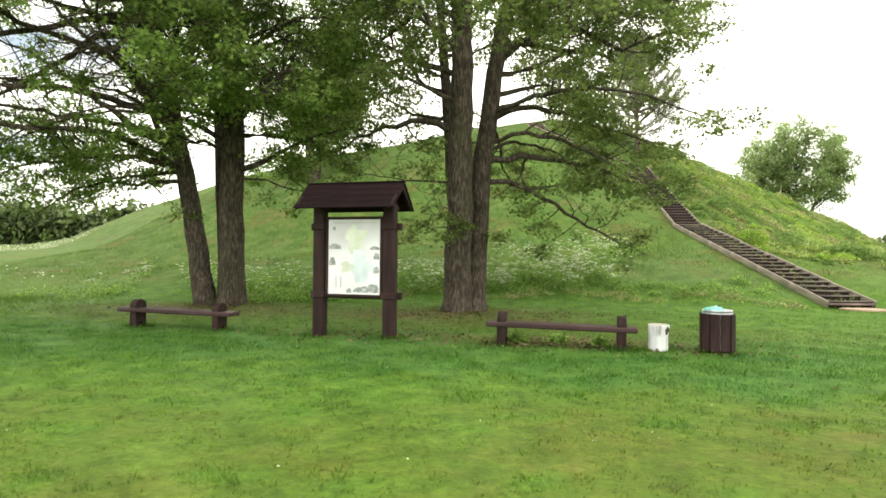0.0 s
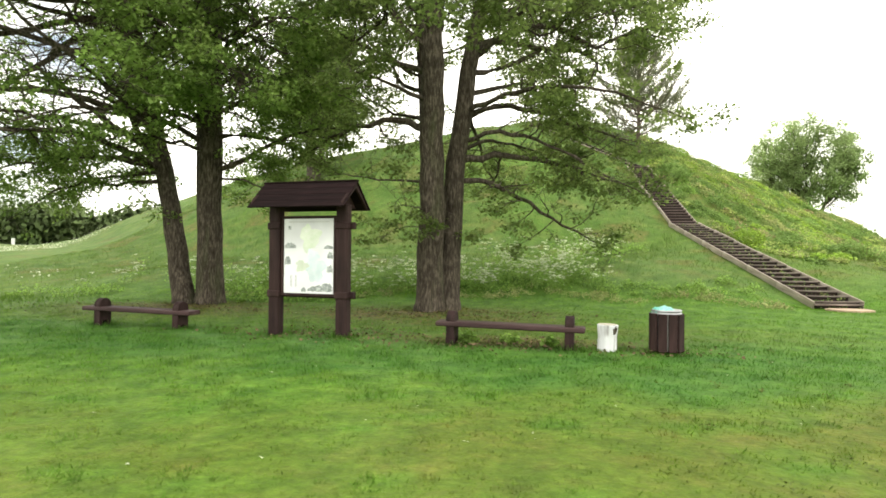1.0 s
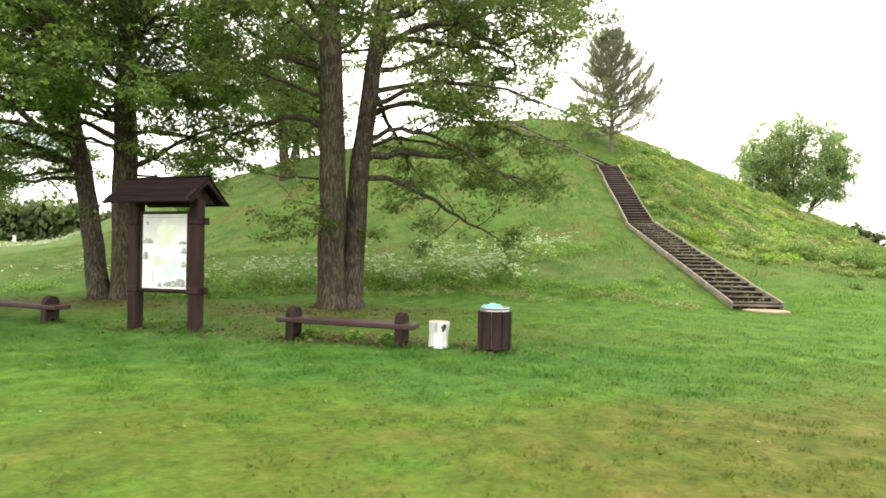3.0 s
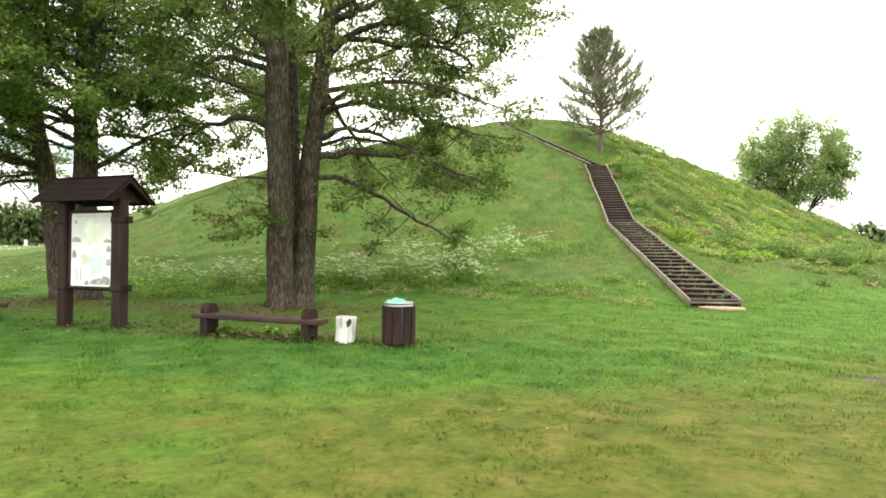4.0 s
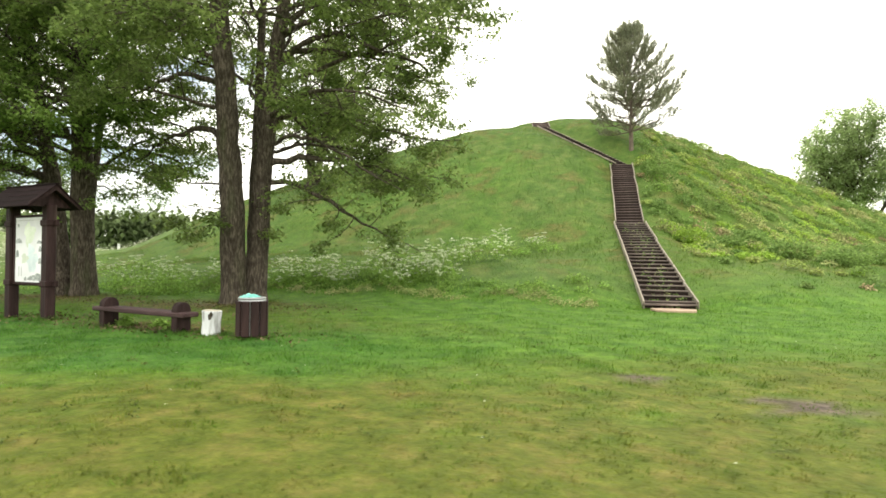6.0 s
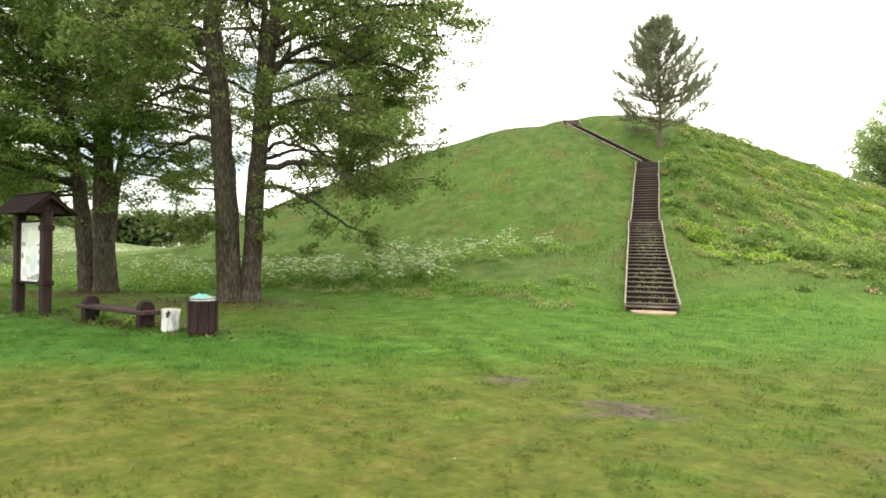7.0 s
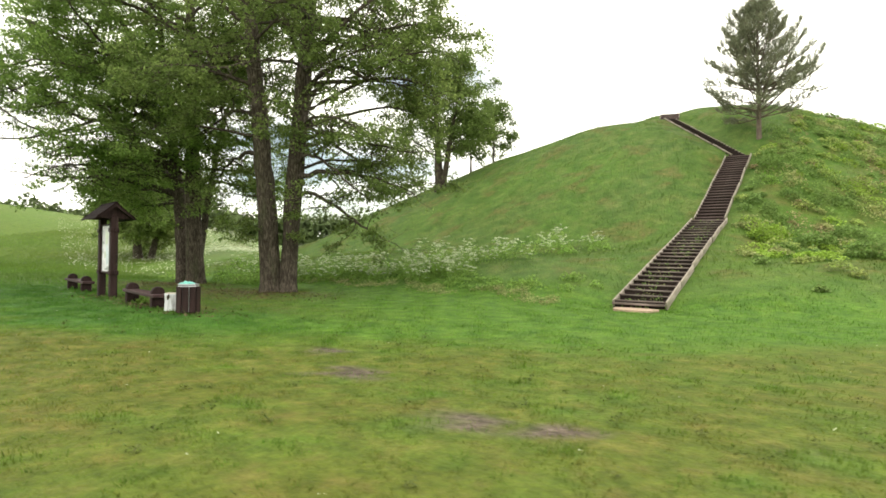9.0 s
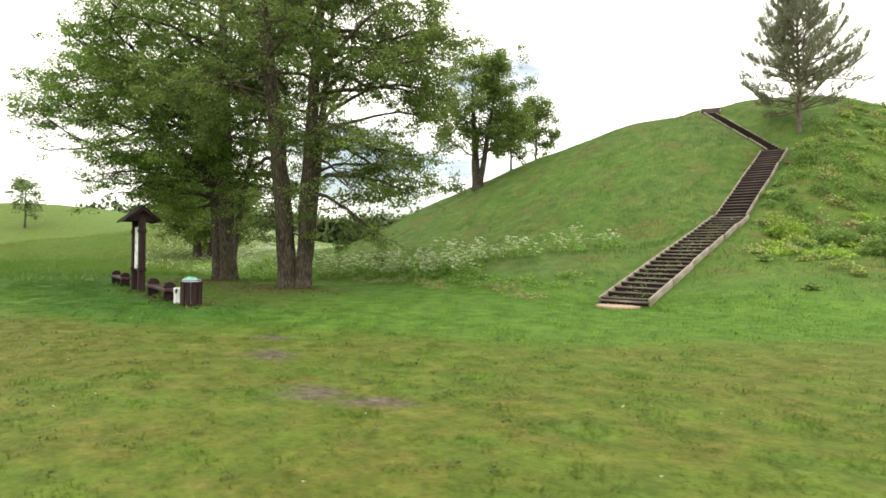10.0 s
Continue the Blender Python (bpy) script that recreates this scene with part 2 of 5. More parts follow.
PRINT_DARK = material("printed_picture", ((0.10, 0.12, 0.12), (0.32, 0.35, 0.34), (0.62, 0.66, 0.66)), 14.0, 0.45, 0.0)
PRINT_GREY = material("printed_text", ((0.42, 0.43, 0.43), (0.52, 0.52, 0.52)), 9.0, 0.5, 0.0)
SIGN_WHITE = material("white_sign", ((0.7, 0.7, 0.7), (0.8, 0.8, 0.8)), 4.0, 0.6, 0.0)


# ---- mesh helpers ----
def mesh_np(name, verts, faces, mat, parent=None, label="", attrs=None, smooth=False):
    """One mesh object from numpy arrays: faces is (n, 3) or (n, 4)."""
    verts, faces = np.asarray(verts, np.float32), np.asarray(faces, np.int32)
    me = bpy.data.meshes.new(name)
    me.vertices.add(len(verts))
    me.vertices.foreach_set("co", verts.ravel())
    k = faces.shape[1]
    me.loops.add(faces.size)
    me.loops.foreach_set("vertex_index", faces.ravel())
    me.polygons.add(len(faces))
    me.polygons.foreach_set("loop_start", np.arange(0, faces.size, k, dtype=np.int32))
    me.update(calc_edges=True)
    if smooth:
        me.polygons.foreach_set("use_smooth", np.ones(len(faces), bool))
    for key, values in (attrs or {}).items():
        me.attributes.new(key, "FLOAT", "POINT").data.foreach_set("value", np.asarray(values, np.float32))
    me.materials.append(mat)
    ob = new(name, me)
    ob.parent = parent
    return tagged(ob, label)


def part(name, bm, mat, parent=None, label="", smooth=False):
    me = bpy.data.meshes.new(name)
    bmesh.ops.recalc_face_normals(bm, faces=bm.faces)
    bm.to_mesh(me)
    bm.free()
    if smooth:
        me.polygons.foreach_set("use_smooth", np.ones(len(me.polygons), bool))
    me.materials.append(mat)
    ob = new(name, me)
    ob.parent = parent
    return tagged(ob, label)


def thing(name, m, label, category, group="", kind=""):
    ob = new(name)
    ob.matrix_world = m
    ob.empty_display_size = 0.2
    return tagged(ob, label, category, group, kind)


def box(sx, sy, sz, m=None, bevel=0.01, bm=None):
    """A bevelled block centred on m."""
    own = bmesh.new()
    bmesh.ops.create_cube(own, size=1.0, matrix=Matrix.Diagonal((sx, sy, sz, 1)))
    if bevel:
        bmesh.ops.bevel(own, geom=own.edges[:], offset=bevel, segments=1, affect="EDGES", profile=0.5)
    if m is not None:
        bmesh.ops.transform(own, matrix=m, verts=own.verts)
    if bm is None:
        return own
    me = bpy.data.meshes.new("tmp")
    own.to_mesh(me)
    own.free()
    bm.from_mesh(me)
    bpy.data.meshes.remove(me)
    return bm


def lathe(rings, sides=24, bm=None, wobble=0.0):
    """A turned solid from (radius, height) rings, closed at both ends."""
    bm = bm or bmesh.new()
    rows = []
    for r, z in rings:
        rows.append([bm.verts.new((r * (1 + wobble * math.sin(3 * a + z * 2) + 0.6 * wobble * math.sin(7 * a)) * math.cos(a), r * (1 + wobble * math.sin(3 * a + z * 2)) * math.sin(a), z))
                     for a in (2 * math.pi * k / sides for k in range(sides))])
    for a, b in zip(rows, rows[1:]):
        for k in range(sides):
            bm.faces.new((a[k], a[(k + 1) % sides], b[(k + 1) % sides], b[k]))
    bm.faces.new(rows[0][::-1])
    bm.faces.new(rows[-1])
    return bm


# ---- the ground's shape ----
HILL = (1.3148, 66.9064, 45.0471, -0.3961, -0.2326, 0.4156, -0.1737, 0.0995, 0.2344, 15.9753, 15.9000, 14.2783, 11.8774, 8.6696, 5.3069, 2.2609, 1.4839)
KNOTS = np.array([0, .12, .25, .4, .55, .7, .85, 1.0, 1.2])
SWELLS = ((-24, 44, 0.51), (-17, 44, -0.27), (-17, 52, 0.25), (-17, 68, -0.39), (-10, 60, -0.58), (-10, 68, -0.29),
          (-4, 44, 0.2), (-4, 52, 0.85), (-4, 60, -0.41), (8, 60, 0.4), (8, 68, 0.22), (20, 60, -0.39))      # x, y, height
STAIR = [np.array(q) for q in ((11.33, 22.2, 0.08), (9.42, 36.8, 3.72), (8.38, 47.3, 8.75), (0.75, 55.6, 13.9), (0.3, 57.1, 14.7))]


def hill(x, y):
    cx, cy, size = HILL[:3]
    th, r = np.arctan2(y - cy, x - cx), np.hypot(x - cx, y - cy)
    radius = np.full_like(th, size)
    for k in range(1, 4):
        radius = radius * (1 + HILL[1 + 2 * k] * np.cos(k * th) + HILL[2 + 2 * k] * np.sin(k * th))
    v = np.append(np.array(HILL[9:]), 0.0)
    d = np.diff(v) / np.diff(KNOTS)
    m = np.zeros(len(KNOTS))
    for k in range(1, len(KNOTS) - 1):
        m[k] = 0 if d[k - 1] * d[k] <= 0 else 2 * d[k - 1] * d[k] / (d[k - 1] + d[k])
    s = np.clip(r / radius, 0, KNOTS[-1] - 1e-6)
    i = np.clip(np.searchsorted(KNOTS, s, side="right") - 1, 0, len(KNOTS) - 2)
    h = KNOTS[i + 1] - KNOTS[i]
    u = (s - KNOTS[i]) / h
    return (2 * u**3 - 3 * u**2 + 1) * v[i] + (u**3 - 2 * u * u + u) * h * m[i] + (3 * u * u - 2 * u**3) * v[i + 1] + (u**3 - u * u) * h * m[i + 1]


def step(x, lo, hi):
    u = np.clip((x - lo) / (hi - lo), 0, 1)
    return u * u * (3 - 2 * u)


def stair_near(x, y):
    """Distance from the stair's line in plan, and its height there."""
    best, height = np.full_like(x, 1e9), np.zeros_like(x)
    for a, b in zip(STAIR, STAIR[1:]):
        d = b[:2] - a[:2]
        u = np.clip(((x - a[0]) * d[0] + (y - a[1]) * d[1]) / (d @ d), 0, 1)
        dist = np.hypot(x - a[0] - u * d[0], y - a[1] - u * d[1])
        near = dist < best
        best, height = np.where(near, dist, best), np.where(near, a[2] + u * (b[2] - a[2]), height)
    return best, height


def waves(x, y, size, seed):
    """Cheap smooth unevenness between about -1 and 1."""
    rng = np.random.RandomState(seed)
    out = np.zeros_like(x)
    for k in range(7):
        a, f, ph = rng.uniform(0, 2 * math.pi), rng.uniform(0.6, 2.2) * 2 * math.pi / size, rng.uniform(0, 6.28)
        out = out + np.sin((x * math.cos(a) + y * math.sin(a)) * f + ph) * rng.uniform(0.15, 0.4)
    return np.clip(out, -1, 1)


def ground(x, y):
    x, y = np.asarray(x, float), np.asarray(y, float)
    h = hill(x, y)
    h = h + 11.0 * np.exp(-((x + 135) / 40) ** 2 - ((y - 30) / 55) ** 2) + 3.9 * np.exp(-((x + 76) / 25) ** 2 - ((y - 50) / 19) ** 2) * step(-x - y, -2, 22) + 1.8 * np.exp(-((x + 98) / 26) ** 2 - ((y - 30) / 15) ** 2)      # the rises beyond the meadow
    h = h - 1.0 * np.exp(-((x + 26) / 12) ** 2 - ((y - 31) / 9) ** 2) - 1.1 * np.exp(-((x + 54) / 9) ** 2 - ((y - 54) / 9) ** 2) - 1.3 * np.exp(-((x + 62) / 10) ** 2 - ((y - 68) / 9) ** 2)      # the hollow before them
    for sx, sy, sz in SWELLS:
        h = h + sz * np.exp(-((x - sx) / 6) ** 2 - ((y - sy) / 6) ** 2)
    h = h + 0.016 * waves(x, y, 7.0, 3) * step(y, 2, 8) + 0.12 * waves(x, y, 9.0, 5) * step(h, 0.8, 3.0)
    h = h - 0.05 * (1 - step(y, 12.5, 17)) * step(y, 5, 9)
    dist, z = stair_near(x, y)
    w = 1 - step(dist, 0.9, 3.2)
    return h * (1 - w) + (z - 0.16 + 0.15 * step(z, 8.9, 9.6)) * w


def at_ground(x, y):
    return float(ground(np.array([x]), np.array([y]))[0])


def tuft(x, y):
    """Patches of longer, greener grass in the mown lawn."""
    return step(waves(x, y, 2.1, 46) + 0.5 * waves(x, y, 0.9, 49), 0.45, 0.95) * (1 - step(y, 13, 16))


def shade_tint(x, y):
    """Shade round the benches and under the trees, painted into the turf as blue-green."""
    edge = 7.8 + 0.9 * waves(x, y, 6.0, 34) + 0.5 * waves(x, y, 2.4, 35)
    band = step(y, edge - 0.8, edge + 1.0) * (1 - step(y + 0.8 * waves(x, y, 5.0, 36), 11.4, 14.2)) * step(-x, -9.5, -4.5) * (1 - 0.75 * step(-x, 11, 17))
    return np.clip(band * (0.8 + 0.25 * waves(x, y, 3.0, 37)), 0, 1)


def kinds(x, y):
    """How dry, how littered and how bare the turf is."""
    h = hill(x, y)
    edge = np.minimum(6.6 + 0.029 * np.clip(x + 2, 0, 30) ** 2, 19.5) + 1.3 * waves(x, y, 9.0, 11)
    dry = (1 - step(y, edge - 2.6, edge + 1.6)) * (0.48 + 0.32 * step(x, -2, 9) + 0.18 * waves(x, y, 4.0, 12))
    dry = dry + 0.95 * np.exp(-((x - 8.3) / 3.6) ** 2 - ((y - 5.3) / 1.9) ** 2) * np.clip(0.75 + 0.45 * waves(x, y, 2.6, 38), 0, 1.2)
    dry = dry - 0.38 * tuft(x, y) + 0.2 * step(waves(x, y, 1.7, 47) + 0.6 * waves(x, y, 0.8, 48), 0.5, 1.0) * (1 - step(y, 9, 13))
    far = step(-x, 14, 26)
    dry = dry * (1 - far) + far * (0.26 + 0.2 * step(-x, 38, 60) + 0.2 * waves(x, y, 30.0, 18))
    dist, _ = stair_near(x, y)
    dry = np.maximum(dry, 0.6 * (1 - step(dist, 0.8, 5)) * step(y, 23, 27) * (0.6 + 0.4 * waves(x, y, 5.0, 14)))
    trunk = np.minimum(np.hypot((x + 2.4) / 1.6, y - 16.3), np.hypot((x + 10.5) / 1.6, y - 16.6))
    litter = (1 - step(trunk, 0.5, 4.2)) * (0.7 + 0.4 * waves(x, y, 2.5, 16))
    litter = np.maximum(litter, np.exp(-((x - 0.5) / 2.6) ** 2 - ((y - 11.9) / 0.8) ** 2) * 0.9)
    litter = np.maximum(litter, 0.5 * np.exp(-((x - 2.0) / 5.0) ** 2 - ((y - 13.6) / 1.5) ** 2) * (0.75 + 0.4 * waves(x, y, 2.0, 20)))
    soil = np.zeros_like(x)
    for px, py, rx, ry in ((10.75, 9.6, 0.42, 0.28), (12.5, 8.72, 0.55, 0.42), (15.25, 7.85, 0.5, 0.34), (16.1, 8.1, 0.38, 0.24), (17.9, 9.1, 0.3, 0.18)):
        d = np.hypot((x - px) / rx, (y - py) / ry) + 0.45 * waves(x, y, 0.9, 17) + 0.35 * waves(x, y, 0.5, 27)
        soil = np.maximum(soil, 0.92 * (1 - step(d, 0.55, 1.15)))
    litter = np.maximum(litter, step(h, 0.4, 1.5) * 0.55 * step(waves(x, y, 6.0, 23) + 0.5 * waves(x, y, 2.2, 24), 0.35, 0.9))
    litter = np.maximum(litter, 0.45 * step(x, 12, 16) * step(h, 0.5, 1.6) * np.clip(0.6 + 0.6 * waves(x, y, 3.0, 25), 0, 1))
    tall = np.maximum(step(h, 0.15, 1.0), far * (1 - 0.8 * step(-x, 18, 40))) * np.clip(0.85 + 0.3 * waves(x, y, 14.0, 15), 0, 1) * (1 - 0.55 * step(x, 9.5, 14) * step(h, 0.3, 1.5))
    return np.clip(dry, 0, 1), np.clip(litter, 0, 1), soil, tall


def axis(inner_lo, inner_hi, fine, lo, hi):
    a = list(np.arange(inner_lo, inner_hi + fine / 2, fine))
    s = fine
    while a[-1] < hi:
        s *= 1.16
        a.append(a[-1] + s)
    s = fine
    while a[0] > lo:
        s *= 1.16
        a.insert(0, a[0] - s)
    return np.array(a)


gx, gy = axis(-32, 40, 0.3, -1500, 1500), axis(2, 66, 0.3, -300, 1800)
X, Y = np.meshgrid(gx, gy)
nx, ny = len(gx), len(gy)
quads = (np.arange(ny - 1)[:, None] * nx + np.arange(nx - 1)[None, :]).ravel()
dry, litter, soil, tall = kinds(X.ravel(), Y.ravel())
tagged(mesh_np("ground", np.stack([X.ravel(), Y.ravel(), ground(X, Y).ravel()], 1), np.stack([quads, quads + 1, quads + nx + 1, quads + nx], 1), GROUND,
               attrs={"dry": dry, "litter": litter, "soil": soil, "tall": tall, "shade_tint": shade_tint(X.ravel(), Y.ravel())}, smooth=True), "mown green lawn rising into a grassy mound", "ground", kind="structure")


# ---- stair up the mound ----
def stairway():
    stair = thing("wooden_stairway", pose(*STAIR[0]), "weathered wooden stairway with pale side rails up a grassy mound", "stairway")
    inverse = Matrix.Translation(-Vector(STAIR[0]))
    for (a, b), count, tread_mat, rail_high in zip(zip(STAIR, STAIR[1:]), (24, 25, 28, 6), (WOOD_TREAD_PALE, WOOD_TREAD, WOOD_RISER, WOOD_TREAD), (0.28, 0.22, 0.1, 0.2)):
        width = 1.02 if rail_high < 0.15 else 1.8 if rail_high > 0.25 else 1.66
        run = math.hypot(*(b - a)[:2])
        yaw = math.degrees(math.atan2((b - a)[1], (b - a)[0])) - 90
        rise, going = (b[2] - a[2]) / count, run / count
        tread_me, riser_me = None, None
        turn = Matrix.Translation(Vector(a)) @ pose(0, 0, 0, 0, 0, yaw)
        for k in range(count):
            slip = random.uniform(-0.012, 0.012)
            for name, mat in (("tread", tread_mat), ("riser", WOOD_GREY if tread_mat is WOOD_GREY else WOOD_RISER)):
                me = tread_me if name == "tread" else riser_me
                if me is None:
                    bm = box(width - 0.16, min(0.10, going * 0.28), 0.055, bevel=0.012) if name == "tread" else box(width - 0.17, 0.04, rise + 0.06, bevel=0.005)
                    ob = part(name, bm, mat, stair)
                    me = ob.data
                else:
                    ob = new(name, me)
                    ob.parent = stair
                if name == "tread":
                    tread_me = me
                    m = pose(slip, k * going + 0.06, (k + 1) * rise - 0.035, random.uniform(-1.5, 1.5), random.uniform(-0.8, 0.8), random.uniform(-0.6, 0.6))
                else:
                    riser_me = me
                    m = pose(slip, k * going + 0.12, (k + 0.5) * rise - 0.08)
                ob.matrix_basis = inverse @ turn @ m
        slope = math.degrees(math.atan2(b[2] - a[2], run))
        pieces = max(1, round(run / 2.6))
        for side in (-1, 1):
            for k in range(pieces):
                length = math.hypot(run, b[2] - a[2]) / pieces
                bm = box(0.06, length - 0.012, rail_high, bevel=0.014)
                ob = part("side_rail", bm, WOOD_GREY, stair, "pale weathered side rail")
                u = (k + 0.5) / pieces
                ob.matrix_basis = inverse @ turn @ pose(side * (width / 2 - 0.05) + random.uniform(-0.025, 0.025), u * run, u * (b[2] - a[2]) + 0.15 - rail_high / 2 + random.uniform(-0.02, 0.02), slope + random.uniform(-0.6, 0.6), random.uniform(-3, 3), random.uniform(-0.8, 0.8))
        part("landing_board", box(width - 0.1, 0.16, 0.07, inverse @ turn @ pose(0, 0.0, 0.02), 0.012), tread_mat, stair)
    return stair


stairway()
pad = bmesh.new()
ring = [pad.verts.new((0.68 * math.copysign(abs(math.cos(a)) ** 0.5, math.cos(a)) * (1 + 0.06 * math.sin(5 * a)), 0.46 * math.copysign(abs(math.sin(a)) ** 0.5, math.sin(a)) * (1 + 0.08 * math.cos(4 * a)), 0.0)) for a in (2 * math.pi * k / 36 for k in range(36))]
face = pad.faces.new(ring)
top = bmesh.ops.extrude_face_region(pad, geom=[face])
bmesh.ops.translate(pad, vec=(0, 0, 0.10), verts=[v for v in top["geom"] if isinstance(v, bmesh.types.BMVert)])
pad_ob = part("landing_pad", pad, SAND)
pad_ob.matrix_world = pose(11.45, 21.6, at_ground(11.45, 21.6) - 0.03, 0, 0, 7)
tagged(pad_ob, "pale sandy concrete pad before the lowest step", "paving slab")


# ---- information board ----
def info_board():
    m = pose(-4.05, 11.6, 0.0, 0, 0, -8.0)
    board = thing("information_board", m, "dark brown roofed wooden board with a pale printed map", "information board")
    for sx in (-0.83, 0.83):
        bm = box(0.27, 0.24, 2.9, pose(sx, 0, 1.38), 0.03)
        part("post", bm, WOOD_BROWN, board)
    for z in (0.86, 2.36):
        beam = box(2.16, 0.10, 0.15, pose(0, 0.06, z), 0.015)
        part("crossbeam", beam, WOOD_BROWN, board)
        for sx in (-0.83, 0.83):
            part("collar", box(0.31, 0.29, 0.15, pose(sx, 0, z), 0.02), WOOD_BROWN, board)
    frame_bm = bmesh.new()
    for sx in (-0.645, 0.645):
        box(0.06, 0.09, 1.76, pose(sx, -0.02, 1.70), 0.008, frame_bm)
    for z in (0.85, 2.55):
        box(1.228, 0.09, 0.06, pose(0, -0.02, z), 0.008, frame_bm)
    part("panel_frame", frame_bm, WOOD_BROWN, board)
    panel = part("panel", box(1.23, 0.02, 1.64, pose(0, -0.03, 1.70), 0.002), POSTER, board, "pale printed map panel")
    # printed areas: x, z from the panel's lower left corner, width, height
    def printed(name, x, z, w, h, mat, lift):
        part(name, box(w, 0.002, h, pose(-0.615 + x + w / 2, -0.0405 - lift, 0.88 + z + h / 2), 0), mat, panel)
    def blotch(name, x, z, w, h, mat, lift, seed):
        rng = random.Random(seed)
        bm = bmesh.new()
        ph = [rng.uniform(0, 6.28) for _ in range(4)]
        vs = []
        for k in range(40):
            a = 2 * math.pi * k / 40
            r = 1 + 0.18 * math.sin(3 * a + ph[0]) + 0.12 * math.sin(5 * a + ph[1]) + 0.07 * math.sin(9 * a + ph[2])
            vs.append(bm.verts.new((-0.615 + x + w / 2 * r * math.cos(a), -0.041 - lift, 0.88 + z + h / 2 * r * math.sin(a))))
        bm.faces.new(vs)
        part(name, bm, mat, panel)
    blotch("map_area", 0.65, 1.22, 0.48, 0.55, MAP_GREEN, 0.001, 1)
    blotch("map_area", 0.78, 0.52, 0.5, 0.5, MAP_BLUE, 0.001, 2)
    blotch("map_area", 0.72, 0.82, 0.3, 0.28, MAP_BLUE, 0.002, 3)
    blotch("map_area", 0.45, 0.6, 0.3, 0.24, MAP_GREEN, 0.002, 4)
    printed("heading_bar", 0.12, 1.56, 1.0, 0.012, PRINT_GREY, 0.002)
    def skyline(x, z, w, h, lift, seed):
        """A printed view: level foot, uneven top."""
        rng = random.Random(seed)
        bm = bmesh.new()
        tops = [h * (0.35 + 0.65 * math.sin(math.pi * k / 14) ** 0.7 * rng.uniform(0.55, 1.0)) for k in range(15)]
        low_line = [bm.verts.new((-0.615 + x + w * k / 14, -0.041 - lift, 0.88 + z + rng.uniform(0, 0.12 * h))) for k in range(15)]
        high_line = [bm.verts.new((-0.615 + x + w * k / 14, -0.041 - lift, 0.88 + z + t)) for k, t in enumerate(tops)]
        for k in range(14):
            bm.faces.new((low_line[k], low_line[k + 1], high_line[k + 1], high_line[k]))
        part("picture", bm, PRINT_DARK, panel)
    for k, (x, z, w, h) in enumerate(((0.01, 0.98, 0.30, 0.15), (0.02, 0.62, 0.16, 0.22), (1.0, 0.97, 0.22, 0.10), (1.08, 0.76, 0.13, 0.18), (1.06, 0.46, 0.15, 0.2), (0.44, 0.03, 0.12, 0.13), (0.6, 0.04, 0.6, 0.16), (0.92, 0.1, 0.28, 0.17))):
        skyline(x, z, w, h, 0.003 + 0.0006 * k, 40 + k)
    printed("emblem", 0.11, 1.40, 0.07, 0.08, PRINT_DARK, 0.003)
    for x in (0.17, 0.2, 0.29, 0.31):
        printed("text_bar", x, 0.14, 0.012, 0.26, PRINT_GREY, 0.003)
    # roof: boards on two slopes, ridge along x
    half, top, low = 0.60, 3.31, 2.77
    slope = math.degrees(math.atan2(top - low, half))
    run = math.hypot(top - low, half)
    for side in (-1, 1):
        n = 4
        for k in range(n):
            w = (run + 0.05) / n
            ob = part("roof_board", box(2.30, w + 0.03, 0.028, bevel=0.004), SHINGLE, board)
            u = (k + 0.5) / n * (run + 0.05) / run
            ob.matrix_basis = pose(0, side * half * u, top - (top - low) * u + 0.004, -side * (slope - 1.8), 0, random.uniform(-0.15, 0.15))
    part("ridge_cap", box(2.32, 0.10, 0.035, pose(0, 0, top + 0.016), 0.008), SHINGLE, board)
    for sx in (-1.09, 1.09, -0.83, 0.83):
        gable = bmesh.new()
        t = 0.05
        prof = [(-half + 0.08, low - 0.01), (half - 0.08, low - 0.01), (0.0, top - 0.09)] if abs(sx) < 1 else [(-half, low - 0.05), (-half, low + 0.06), (0, top - 0.02), (half, low + 0.06), (half, low - 0.05), (0, top - 0.14)]
        front = [gable.verts.new((sx - t / 2, y, z)) for y, z in prof]
        back = [gable.verts.new((sx + t / 2, y, z)) for y, z in prof]
        gable.faces.new(front)
        gable.faces.new(back[::-1])
        for k in range(len(prof)):
            gable.faces.new((front[k], back[k], back[(k + 1) % len(prof)], front[(k + 1) % len(prof)]))
        part("rafter" if abs(sx) > 1 else "gable_truss", gable, WOOD_BROWN, board)
    return board


info_board()


